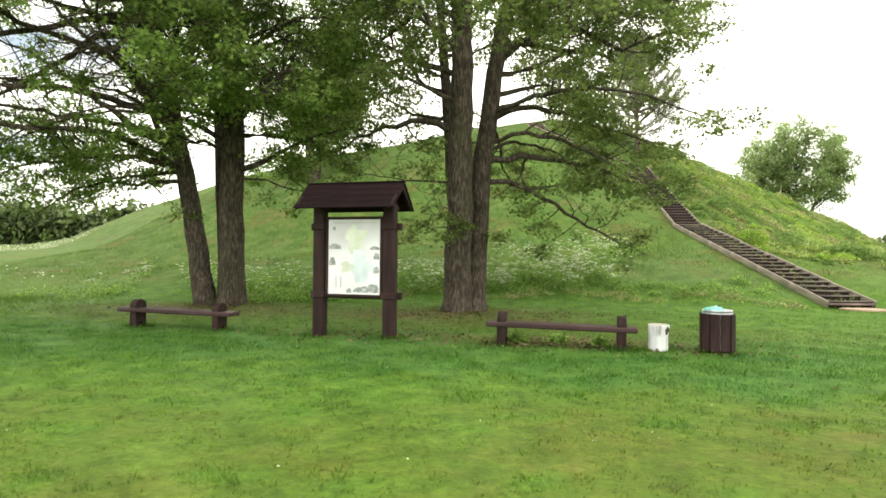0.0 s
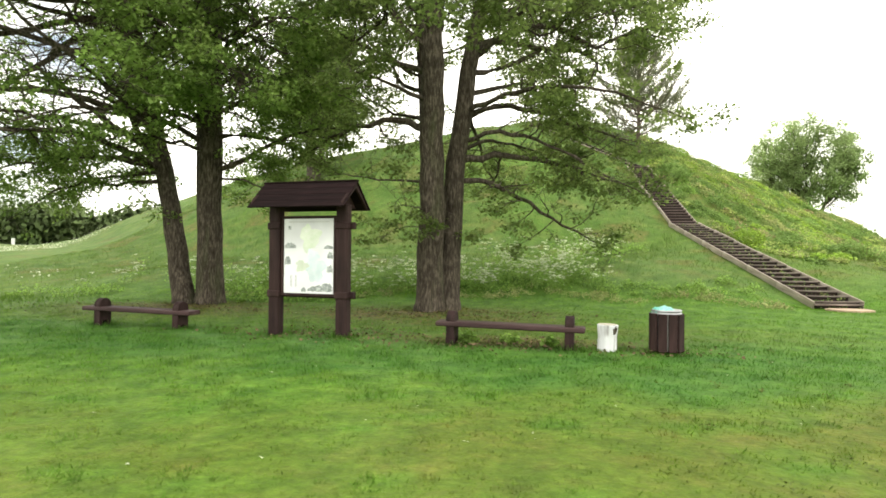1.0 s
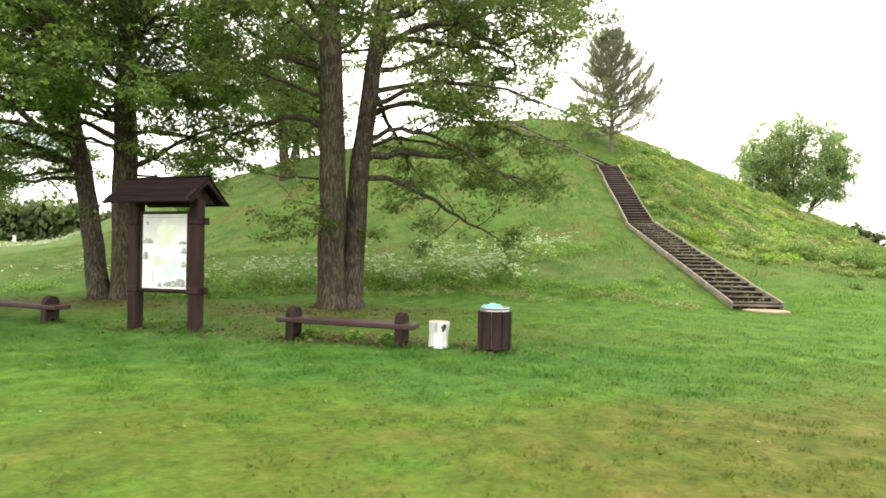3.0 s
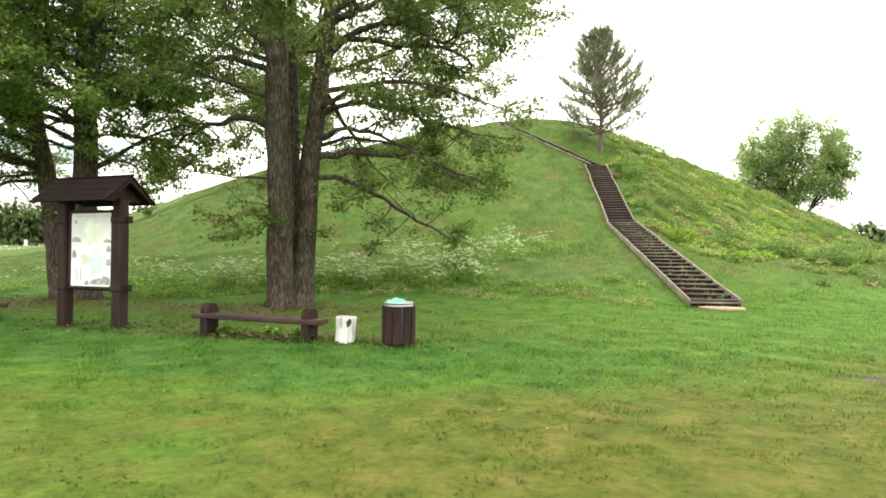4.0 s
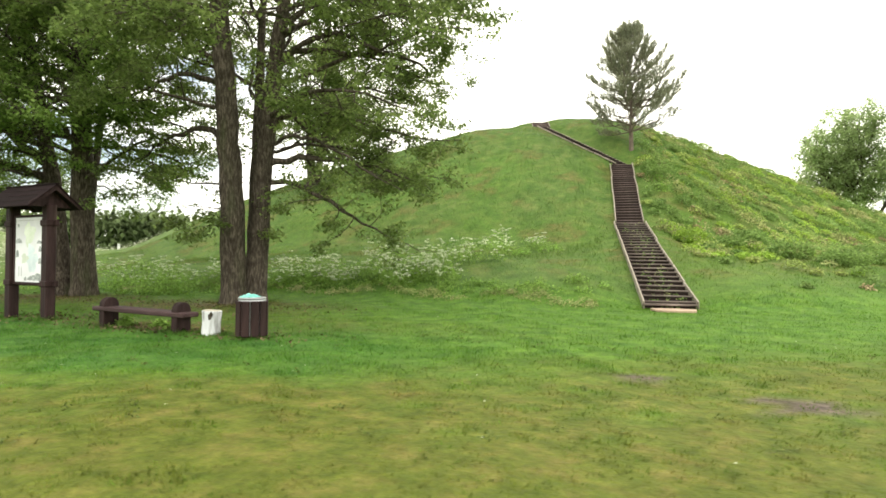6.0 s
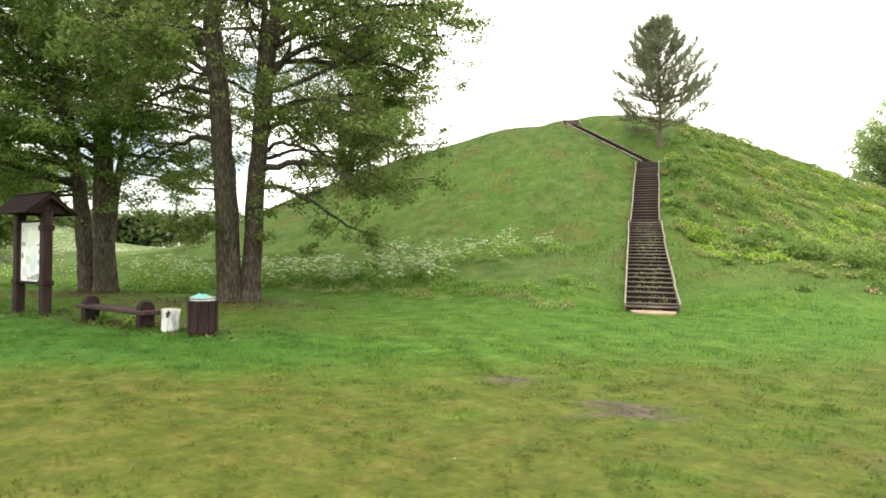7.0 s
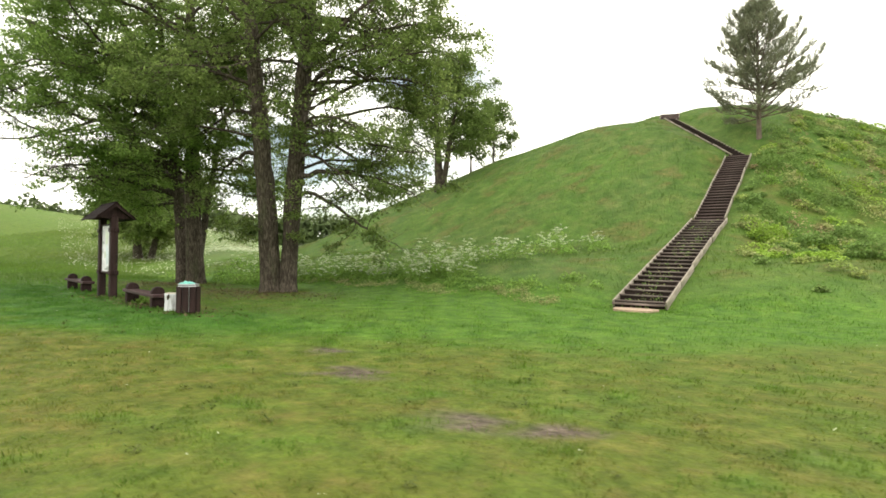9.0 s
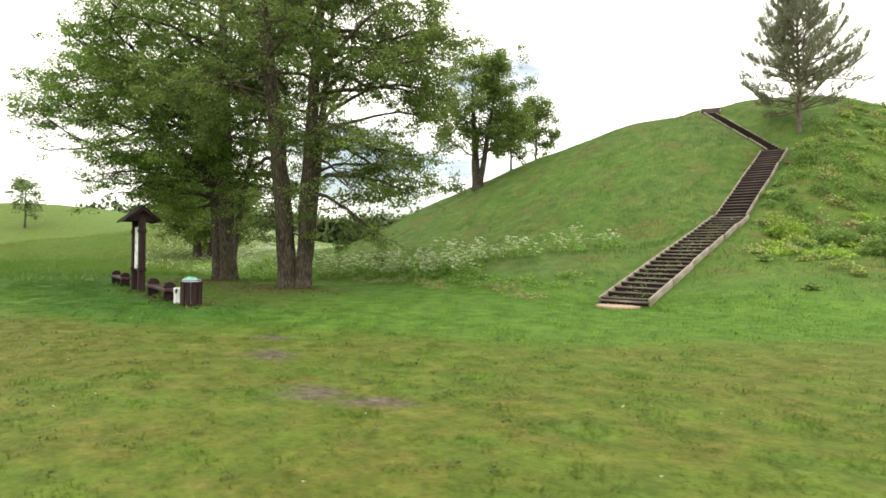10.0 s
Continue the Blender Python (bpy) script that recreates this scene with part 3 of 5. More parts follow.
# ---- benches, stump, bin ----
def bench(m, length, posts, label):
    b = thing("bench", m, label, "bench", "benches by the board")
    plank = box(length, 0.43, 0.10, pose(0, 0, 0.405), 0.02)
    part("seat", plank, WOOD_SEAT, b)
    for px in posts:
        bm = bmesh.new()
        arch = [(0.185 * math.cos(a), 0.485 + 0.175 * math.sin(a)) for a in (math.pi * k / 12 for k in range(13))]
        notch = [(-0.07 * math.cos(a), 0.03 + 0.09 * math.sin(a)) for a in (math.pi * k / 6 for k in range(7))]
        outline = arch + [(-0.185, -0.25), (-0.07, -0.25)] + notch + [(0.07, -0.25), (0.185, -0.25)]
        a = [bm.verts.new((px - 0.085, y, z)) for y, z in outline]
        c = [bm.verts.new((px + 0.085, y, z)) for y, z in outline]
        bm.faces.new(a)
        bm.faces.new(c[::-1])
        for k in range(len(outline)):
            bm.faces.new((a[k], c[k], c[(k + 1) % len(outline)], a[(k + 1) % len(outline)]))
        bmesh.ops.recalc_face_normals(bm, faces=bm.faces)
        bmesh.ops.bevel(bm, geom=[e for e in bm.edges if abs((e.verts[0].co - e.verts[1].co).x) < 0.01], offset=0.012, segments=1, affect="EDGES")
        part("end_post", bm, WOOD_BROWN, b)
    return b


bench(pose(0.35, 11.03, at_ground(0.35, 11.0), 0, 0.6, -6), 2.92, (-1.16, 1.17), "long dark brown wooden bench with slab posts on the lawn")
bench(pose(-8.6, 12.2, at_ground(-8.6, 12.2), 0, 0.6, -6), 3.1, (-1.12, 1.15), "dark brown wooden bench with slab posts near leaning trees")

stump = thing("tree_stump", pose(2.22, 10.98, at_ground(2.22, 10.98) - 0.02, 0, 2, 30), "white-painted tree stump with a dark scar", "tree stump")
part("trunk", lathe([(0.19, -0.1), (0.182, 0.08), (0.18, 0.3), (0.198, 0.5), (0.192, 0.515)], 28, wobble=0.05), STUMP_WHITE, stump, smooth=False)
scar = bmesh.new()
bmesh.ops.create_icosphere(scar, subdivisions=3, radius=1.0)
for v in scar.verts:
    c = v.co.copy()
    v.co = Vector((0.06 * c.x, 0.02 * c.y, 0.085 * c.z)) * (1 + 0.4 * noise.noise(c * 2)) + Vector((0.045, -0.178, 0.43))
bmesh.ops.rotate(scar, cent=(0, 0, 0), matrix=Matrix.Rotation(radians(-12), 3, "Z"), verts=scar.verts)
part("scar", scar, BARK, stump, "dark scar in the white paint")
part("cut_top", lathe([(0.178, 0.515), (0.172, 0.525)], 28, wobble=0.05), STUMP_TOP, stump, "pale yellowish cut face")


def waste_bin():
    b = thing("waste_bin", pose(3.29, 10.94, at_ground(3.29, 10.94), 0, 0, 12), "round brown slatted litter bin with a turquoise bag", "litter bin")
    n, slat = 10, None
    for k in range(n):
        a = 360 * k / n
        if slat is None:
            ob = part("slat", box(0.166, 0.035, 0.70, None, 0.012), WOOD_BROWN, b)
            slat = ob.data
        else:
            ob = new("slat", slat)
            ob.parent = b
        ob.matrix_basis = pose(0, 0, 0, 0, 0, a) @ pose(0, -0.29, 0.395, 0, 0, 0)
    part("liner", lathe([(0.25, 0.06), (0.255, 0.79), (0.24, 0.79), (0.235, 0.74)], 32), STEEL, b)
    for z in (0.745, 0.795):
        part("rim", lathe([(0.262, z - 0.018), (0.275, z), (0.262, z + 0.018)], 32), STEEL, b, "galvanised steel rim")
    for z in (0.16, 0.6):
        part("hoop", lathe([(0.262, z - 0.015), (0.268, z), (0.262, z + 0.015)], 32), STEEL, b)
    bag = bmesh.new()
    bmesh.ops.create_icosphere(bag, subdivisions=4, radius=1.0)
    for v in bag.verts:
        c = v.co.copy()
        k = 1 + 0.26 * noise.noise(c * 2.2) + 0.14 * noise.noise(c * 6)
        v.co = Vector((c.x * 0.225 * k - 0.025, c.y * 0.21 * k, 0.785 + c.z * 0.085 * k + 0.045 * noise.noise(c * 4) - 0.05 * max(0.0, c.x)))
    part("bag", bag, BAG, b, "crumpled turquoise plastic bag", smooth=True)
    return b


waste_bin()


# ---- trees ----
class Wood:
    """Collects tubes and twig places for one tree."""

    def __init__(self, seed):
        self.rng = random.Random(seed)
        self.verts, self.faces, self.twigs = [], [], []

    def tube(self, pts, radii, sides):
        base = len(self.verts)
        side = Vector((1, 0.13, 0))
        for k, (p, r) in enumerate(zip(pts, radii)):
            d = (pts[min(k + 1, len(pts) - 1)] - pts[max(k - 1, 0)]).normalized()
            u = d.cross(side if abs(d.x) < 0.9 else Vector((0, 1, 0.1))).normalized()
            v = d.cross(u)
            for j in range(sides):
                a = 2 * math.pi * j / sides
                self.verts.append(p + u * (r * math.cos(a)) + v * (r * math.sin(a)))
        for k in range(len(pts) - 1):
            for j in range(sides):
                a, b = base + k * sides + j, base + k * sides + (j + 1) % sides
                self.faces.append((a, b, b + sides, a + sides))

    def line(self, start, way, length, segs, wander, bend):
        """A wandering line; bend: how much each step turns up (+) or droops (-)."""
        rng, p, d, pts = self.rng, start.copy(), way.normalized(), [start.copy()]
        curl, half = Vector((rng.gauss(0, 1), rng.gauss(0, 1), rng.gauss(0, 0.5))) * wander * 0.7, segs * rng.uniform(0.3, 0.7)
        for k in range(segs):
            d = d + curl * (1 if k < half else -1) + Vector((rng.gauss(0, wander), rng.gauss(0, wander), rng.gauss(0, wander * 0.7) + bend))
            d.normalize()
            if d.z < -0.42:
                d.z = -0.42
                d.normalize()
            p = p + d * (length / segs)
            pts.append(p.copy())
        return pts

    def bow(self, start, offsets):
        """A gnarled line that swings through the offsets from start."""
        knots = [start] + [start + Vector(q) for q in offsets]
        knots = [knots[0] * 2 - knots[1]] + knots + [knots[-1] * 2 - knots[-2]]
        pts = [start.copy()]
        for k in range(1, len(knots) - 2):
            a, b, c, d = knots[k - 1:k + 3]
            n = max(2, int((c - b).length / 0.38))
            for j in range(1, n + 1):
                u = j / n
                p = 0.5 * (b * 2 + (c - a) * u + (a * 2 - b * 5 + c * 4 - d) * u * u + (b * 3 - a - c * 3 + d) * u ** 3)
                pts.append(p + Vector((self.rng.gauss(0, 0.035), self.rng.gauss(0, 0.035), self.rng.gauss(0, 0.04))))
        return pts

    def limb(self, start, way, length, radius, level, bend=0.0, spread=0.75, bare=0.2, thin=1.0, twig=1.0, along=None):
        rng = self.rng
        if along:
            pts = self.bow(start, along)
            segs, length = len(pts) - 1, sum((b - a).length for a, b in zip(pts, pts[1:]))
        else:
            segs = max(3, int(length / (0.55 if level == 1 else 0.4)))
            pts = self.line(start, way, length, segs, 0.22 if level == 1 else 0.25, bend)
        radii = [max(0.006, radius * (1 - 0.88 * k / segs)) for k in range(segs + 1)]
        self.tube(pts, radii, 7 if level == 1 else (5 if level == 2 else 3))
        if level >= 3:
            self.twigs += [p for p in pts[1:]]
            return
        gap = (0.42 if level == 1 else 0.30) / thin
        s = length * bare
        while s < length:
            k = min(segs - 1, int(s / length * segs))
            p = pts[k].lerp(pts[k + 1], s / length * segs - k)
            d = (pts[k + 1] - pts[k]).normalized()
            side = Vector((rng.gauss(0, 1), rng.gauss(0, 1), rng.gauss(0.0, 0.42)))
            side = (side - d * side.dot(d)).normalized()
            child = (d * (1 - spread) + side * spread + Vector((0, 0, 0.05))).normalized()
            rest = length - s
            if level == 1:
                size = min(2.8, 1.2 + 0.36 * rest) * rng.uniform(0.65, 1.15) * twig
            else:
                size = min(1.1, 0.3 + 0.4 * rest) * rng.uniform(0.6, 1.2)
            self.limb(p, child, size, max(0.007, radii[k] * 0.45), level + 1, bend * 0.7 + rng.gauss(0, 0.02), spread, twig=twig)
            s += gap * rng.uniform(0.6, 1.4) * (0.75 if s > 0.55 * length else 1.0)
        self.twigs += pts[-2:]


def leaves(twigs, per, reach, size, rng, flat=0.5, squash=0.8):
    """Folded leaves round the twig places: two triangles each."""
    t = np.repeat(np.array([tuple(p) for p in twigs]), per, axis=0)
    n = len(t)
    t = t + rng.normal(0, reach, (n, 3)) * np.array([1, 1, squash])
    yaw, tilt, roll = rng.uniform(0, 2 * math.pi, n), rng.normal(-0.35, flat, n), rng.normal(0, flat, n)
    s = size * rng.uniform(0.6, 1.25, n)
    d = np.stack([np.cos(yaw) * np.cos(tilt), np.sin(yaw) * np.cos(tilt), np.sin(tilt)], 1)
    w = np.stack([-np.sin(yaw) * np.cos(roll), np.cos(yaw) * np.cos(roll), np.sin(roll)], 1)
    up = np.cross(d, w)
    a, b = t, t + d * s[:, None]
    mid = t + d * (s * 0.5)[:, None] + up * (s * 0.10)[:, None]
    c, e = mid + w * (s * 0.40)[:, None], mid - w * (s * 0.40)[:, None]
    verts = np.stack([a, c, b, e], 1).reshape(-1, 3)
    k = np.arange(n) * 4
    return verts, np.concatenate([np.stack([k, k + 1, k + 2], 1), np.stack([k, k + 2, k + 3], 1)])


def flare(height):
    return 1.0 + 0.28 * math.exp(-height / 0.3)


def broad_tree(name, label, base, stems, seed, leaf_mat, per=5, leaf=0.12, reach=0.16, bark=BARK, group="", thin=1.0, clump=-0.2, inner=0.0, high=99.0, flat=0.8, airy=99.0):
    """stems: dicts of offset, lean, curve, height, radius, first, count, long, droop, boughs (height, thickness, bare share, way points), limbs; the crown closes above high and opens at mid height beyond airy metres south-west of the foot."""
    x, y = base
    z = at_ground(x, y) - 0.05
    tree = thing(name, pose(x, y, z), label, "tree", group)
    all_twigs, axes, rng = [], [], np.random.RandomState(seed)
    for i, s in enumerate(stems):
        wood = Wood(seed * 10 + i)
        r = wood.rng
        segs = int(s["height"] / 0.7)
        (ox, oy), (lx, ly), (cx, cy) = s["offset"], s["lean"], s.get("curve", (0, 0))
        pts = []
        for k in range(segs + 1):
            h = -0.25 + s["height"] * k / segs
            g = min(h, 12.0)
            pts.append(Vector((ox + lx * h + cx * g * g + r.gauss(0, 0.02), oy + ly * h + cy * g * g + r.gauss(0, 0.02), h)))
        # close rings near the foot for the root flare
        foot = [pts[0].lerp(pts[1], u) for u in (0, 0.3, 0.5, 0.75)]
        line = foot + pts[1:]
        radii = []
        for q in line:
            h = max(0.0, q.z)
            u = h / s["height"]
            radii.append(max(0.03, s["radius"] * (1 - 0.55 * u - 0.42 * u * u) * flare(h) * r.uniform(0.97, 1.03)))
        wood.tube(line, radii, 16)
        mesh_np("trunk", [tuple(v) for v in wood.verts], wood.faces, bark, tree, smooth=True)
        wood.verts, wood.faces = [], []

        def spot(h):
            u = min(segs - 0.001, max(0, (h + 0.25) / s["height"] * segs))
            k = int(u)
            return pts[k].lerp(pts[k + 1], u - k)

        for h, thick, bare, *along in s.get("boughs", ()):
            wood.limb(spot(h), None, 0, thick, 1, -0.01, bare=bare, thin=thin, along=along)
        for h, azim, length, rise, bend, *more in s.get("limbs", ()):
            a = radians(azim)
            way = Vector((math.cos(a), math.sin(a), rise))
            wood.limb(spot(h), way, length, 0.026 + 0.0098 * length, 1, bend, bare=more[0] if more else 0.28, thin=thin)
        count, first = s["count"], s["first"]
        turn = r.uniform(0, 360)
        for k in range(count):
            u = (k + r.uniform(0, 0.8)) / count
            h = first + (s["height"] - first) * (u ** 0.9) * 0.97
            turn += 137.5 + r.uniform(-25, 25)
            a = radians(turn)
            shape = 0.35 + 0.65 * math.sqrt(max(0.0, 1 - (1.9 * u - 0.8) ** 2 / 1.25)) if s.get("rounded") else 1 - 0.6 * u ** 2.2
            length = s["long"] * shape * r.uniform(0.7, 1.12)
            way = Vector((math.cos(a), math.sin(a), 0.25 + 0.9 * u))
            wood.limb(spot(h), way, length, 0.018 + 0.0085 * length, 1, s["droop"] * (1 - u), bare=0.32, thin=thin)
        for k in range(s.get("sprouts", 0)):
            a, hh = r.uniform(0, 6.28), r.uniform(2.6, 9.0)
            wood.limb(spot(hh), Vector((math.cos(a), math.sin(a), r.uniform(-0.2, 0.3))), r.uniform(0.7, 1.7), 0.014, 2, -0.02)
        mesh_np("branch_work", [tuple(v) for v in wood.verts], wood.faces, bark, tree, smooth=True)
        all_twigs += wood.twigs
        axes += [(q.x, q.y, q.z) for q in pts if 1.5 < q.z < 0.7 * s["height"]]
    # leaves sit in flat clumps, few of them close to the stems
    axes = np.array(axes)
    keep = []
    for p in all_twigs:
        south = min(0.0, max(-9.0, p.y))
        full = min(1.0, max(0.0, (p.z - high - 0.34 * south) / 2.0))
        open_side = min(1.0, max(0.0, (-p.x - 0.4 * p.y - airy) / 1.0)) * (1 - full) * min(1.0, max(-0.1, (p.z - 6.2 - 0.25 * south) / 0.9))
        if noise.noise(Vector((p.x * 0.62, p.y * 0.62, p.z * 1.25))) < clump - 0.15 * full + 0.6 * open_side + 0.3 * (wood.rng.random() - 0.5):
            continue
        if inner and np.min(np.sum((axes - np.array(p)) ** 2, axis=1)) < (inner * wood.rng.uniform(0.6, 1.2)) ** 2 and wood.rng.random() < 0.85:
            continue
        keep.append(p)
    v, f = leaves(keep, per, reach, leaf, rng, squash=flat)
    mesh_np("crown", v, f, leaf_mat, tree)
    return tree


# limbs: height on the stem, compass turn, length, rise, bend, bare share
A_LEFT_BOUGHS = (
    (5.6, 0.13, 0.4, (-1.5, 0.1, 0.3), (-2.9, 0.2, 0.0), (-4.3, 0.3, -0.7)),
    (7.1, 0.11, 0.35, (-1.0, 0.0, 0.5), (-2.3, -0.1, 0.5), (-3.9, -0.3, 0.0), (-5.2, -0.5, -0.2)),
    (8.6, 0.12, 0.3, (-0.9, 0.1, 0.9), (-2.1, 0.2, 1.6), (-3.8, 0.3, 2.0), (-5.4, 0.2, 2.4)),
    (4.1, 0.045, 0.5, (-1.4, 0.1, 0.0), (-2.9, 0.2, 0.25), (-3.8, 0.2, 0.0)),
    (6.4, 0.08, 0.35, (-0.8, -0.9, 0.2), (-1.6, -2.0, 0.3), (-2.4, -3.2, 0.0)),
    (2.6, 0.025, 0.3, (-0.7, -0.3, 0.1), (-1.5, -0.5, -0.3)), (3.1, 0.025, 0.3, (-0.5, -0.8, 0.2), (-0.9, -1.5, 0.0)),
)
A_LEFT_LIMBS = (
    (7.9, 225, 6.5, 0.35, -0.02, 0.35), (9.2, 205, 7, 0.4, -0.02), (8.4, 250, 6.5, 0.45, -0.03, 0.35), (9.6, 165, 7, 0.45, -0.02),
    (10.3, 185, 7, 0.4, -0.02), (10.8, 235, 6.5, 0.4, -0.02), (11.4, 275, 6, 0.4, -0.02),
)
A_RIGHT_BOUGHS = (
    (4.75, 0.13, 0.2, (1.2, 0.3, 0.28), (2.6, 0.7, 0.12), (4.2, 1.1, -0.15), (5.8, 1.5, -0.9)),
    (4.2, 0.10, 0.18, (1.2, 0.3, -0.12), (2.4, 0.6, -0.75), (3.8, 0.9, -1.6), (5.3, 1.2, -2.3)),
    (6.1, 0.11, 0.3, (1.0, 0.3, 0.45), (2.3, 0.5, 0.35), (3.6, 0.8, -0.15), (5.0, 1.0, -0.5), (6.4, 1.3, -0.6)),
    (8.0, 0.13, 0.28, (1.1, 0.0, 0.8), (2.6, 0.0, 0.9), (3.9, 0.1, 0.3), (5.2, 0.3, 0.8), (6.8, 0.4, 0.7)),
    (9.0, 0.11, 0.28, (1.2, 0.4, 0.7), (2.8, 0.8, 1.2), (4.6, 1.2, 1.3), (6.6, 1.5, 1.1)),
    (5.2, 0.07, 0.4, (0.9, 1.2, 0.4), (2.2, 2.6, 0.4), (3.4, 3.6, -0.3), (4.8, 4.6, -0.5)),
    (5.4, 0.08, 0.18, (1.3, -0.3, 0.2), (2.8, -0.6, -0.3), (4.3, -0.8, -1.1), (5.6, -0.9, -1.9)),
    (6.3, 0.09, 0.2, (1.3, -0.7, 0.3), (3.0, -1.3, 0.4), (4.9, -1.6, -0.1), (6.6, -1.7, -0.9)),
)
A_RIGHT_LIMBS = (
    (7.6, 12, 7.4, 0.3, -0.05, 0.45), (6.9, 34, 7, 0.3, -0.04, 0.5), (8.4, 24, 8.6, 0.45, -0.03, 0.4), (9.4, 5, 8.8, 0.5, -0.02), (9.8, -8, 7.8, 0.4, -0.02),
    (11, 26, 7.8, 0.4, -0.02), (12, 4, 7.2, 0.4, -0.02), (10.4, -10, 8, 0.5, -0.02),
    (7, 85, 7.5, 0.35, -0.04), (10.6, 50, 7.5, 0.4, -0.03), (12.6, -30, 6.5, 0.4, -0.02),
)
A_BACK = ((6.5, 100, 6.5, 0.3, -0.03), (7.5, 150, 6.5, 0.4, -0.03), (9.0, 60, 6.5, 0.4, -0.03), (8.0, 190, 6, 0.4, -0.03))
B_LEANING_BOUGHS = (
    (5.3, 0.15, 0.45, (-1.9, 0.0, 1.0), (-3.6, -0.2, 2.3), (-5.6, -0.4, 3.6), (-8.0, -0.6, 4.6)),
    (4.9, 0.10, 0.3, (-2.0, -0.3, 0.2), (-3.7, -0.6, 0.3), (-5.8, -0.8, -0.1), (-8.0, -1.0, -0.5)),
    (4.3, 0.08, 0.25, (-1.5, -0.5, -0.1), (-2.9, -0.9, -0.2), (-4.2, -1.2, -0.9), (-5.0, -1.4, -1.5)),
    (6.2, 0.12, 0.4, (-0.9, -0.3, 1.2), (-2.0, -0.7, 2.7), (-3.0, -1.1, 4.4), (-4.6, -1.6, 5.6)),
    (5.6, 0.10, 0.35, (-1.3, -1.3, 0.4), (-3.0, -2.6, 0.6), (-5.0, -3.8, 0.7), (-7.0, -4.8, 0.5)),
    (4.6, 0.08, 0.15, (-1.3, 0.4, 0.1), (-2.7, 0.8, 0.0), (-4.4, 1.1, -0.2), (-6.2, 1.3, -0.8)),
    (5.2, 0.09, 0.2, (-1.2, 0.8, 0.3), (-2.8, 1.6, 0.3), (-4.6, 2.2, 0.1), (-6.6, 2.6, -0.3)),
    (4.8, 0.07, 0.2, (-1.1, -0.9, 0.1), (-2.4, -1.6, 0.1), (-4.0, -2.2, -0.2), (-5.4, -2.6, -0.7)),
)
B_LEANING_LIMBS = (
    (4.6, 238, 10, 0.45, -0.022, 0.35), (5.2, 252, 9, 0.45, -0.02, 0.3), (6.4, 275, 6, 0.45, -0.02), (7.6, 262, 6.5, 0.5, -0.02), (6.4, 240, 10.5, 0.45, -0.019, 0.35),
    (6, 262, 10.5, 0.43, -0.019, 0.45), (6.8, 250, 11, 0.45, -0.019, 0.45), (7.4, 238, 11, 0.43, -0.019, 0.45), (8, 256, 10.5, 0.25, -0.02, 0.45), (8.6, 246, 10.6, 0.2, -0.015, 0.45),
    (9.2, 215, 9, 0.25, -0.02, 0.4), (9.2, 264, 10.5, 0.2, -0.012, 0.45), (9.8, 240, 10.6, 0.2, -0.012, 0.4), (10.4, 200, 8, 0.25, -0.02, 0.35), (10.8, 255, 10.5, 0.18, -0.012, 0.4),
    (11.4, 225, 9.5, 0.2, -0.015, 0.4), (12, 268, 10, 0.16, -0.012, 0.4), (12.6, 244, 9.5, 0.16, -0.012, 0.4), (13.2, 205, 7.5, 0.2, -0.015, 0.35), (13.8, 232, 9, 0.14, -0.01, 0.4),
    (14.6, 256, 8.8, 0.14, -0.01, 0.4), (15.4, 215, 7, 0.16, -0.01, 0.35), (16.2, 240, 8, 0.14, -0.01, 0.4),
)
B_RIGHT_BOUGHS = (
    (4.7, 0.11, 0.4, (1.0, -0.2, 0.1), (2.3, -0.4, 0.7), (3.8, -0.6, 1.1), (5.2, -0.8, 1.0)),
    (4.3, 0.05, 0.5, (1.3, -0.1, -0.05), (2.6, -0.3, -0.45), (3.5, -0.3, -0.5)),
    (5.6, 0.11, 0.3, (0.8, -1.2, 0.4), (2.0, -2.6, 0.7), (3.2, -4.2, 0.5), (4.2, -5.6, 0.1)),
    (5.9, 0.10, 0.2, (0.1, -1.2, 0.4), (0.3, -2.6, 0.6), (0.8, -4.2, 0.5)),
    (6.8, 0.10, 0.2, (-0.4, -1.2, 0.5), (-1.0, -2.6, 0.8), (-1.6, -4.3, 0.6), (-2.2, -5.8, 0.2)),
    (7.4, 0.11, 0.2, (0.9, -1.0, 0.6), (2.2, -2.1, 1.0), (3.8, -3.3, 0.9), (5.2, -4.2, 0.4)),
    (5.2, 0.08, 0.25, (-0.4, -1.1, 0.2), (-1.0, -2.3, 0.2), (-1.7, -3.4, -0.2)),
    (6.4, 0.09, 0.25, (1.3, -0.5, 0.4), (2.9, -1.2, 0.7), (4.6, -1.8, 0.4), (5.8, -2.2, -0.2)),
    (6.0, 0.09, 0.2, (0.4, -1.5, 0.3), (0.9, -3.4, 0.4), (1.6, -5.4, 0.1), (2.2, -7.2, -0.5)),
    (7.2, 0.10, 0.2, (0.2, -1.6, 0.6), (0.6, -3.6, 0.9), (1.2, -5.6, 0.7), (1.4, -7.4, 0.2)),
)
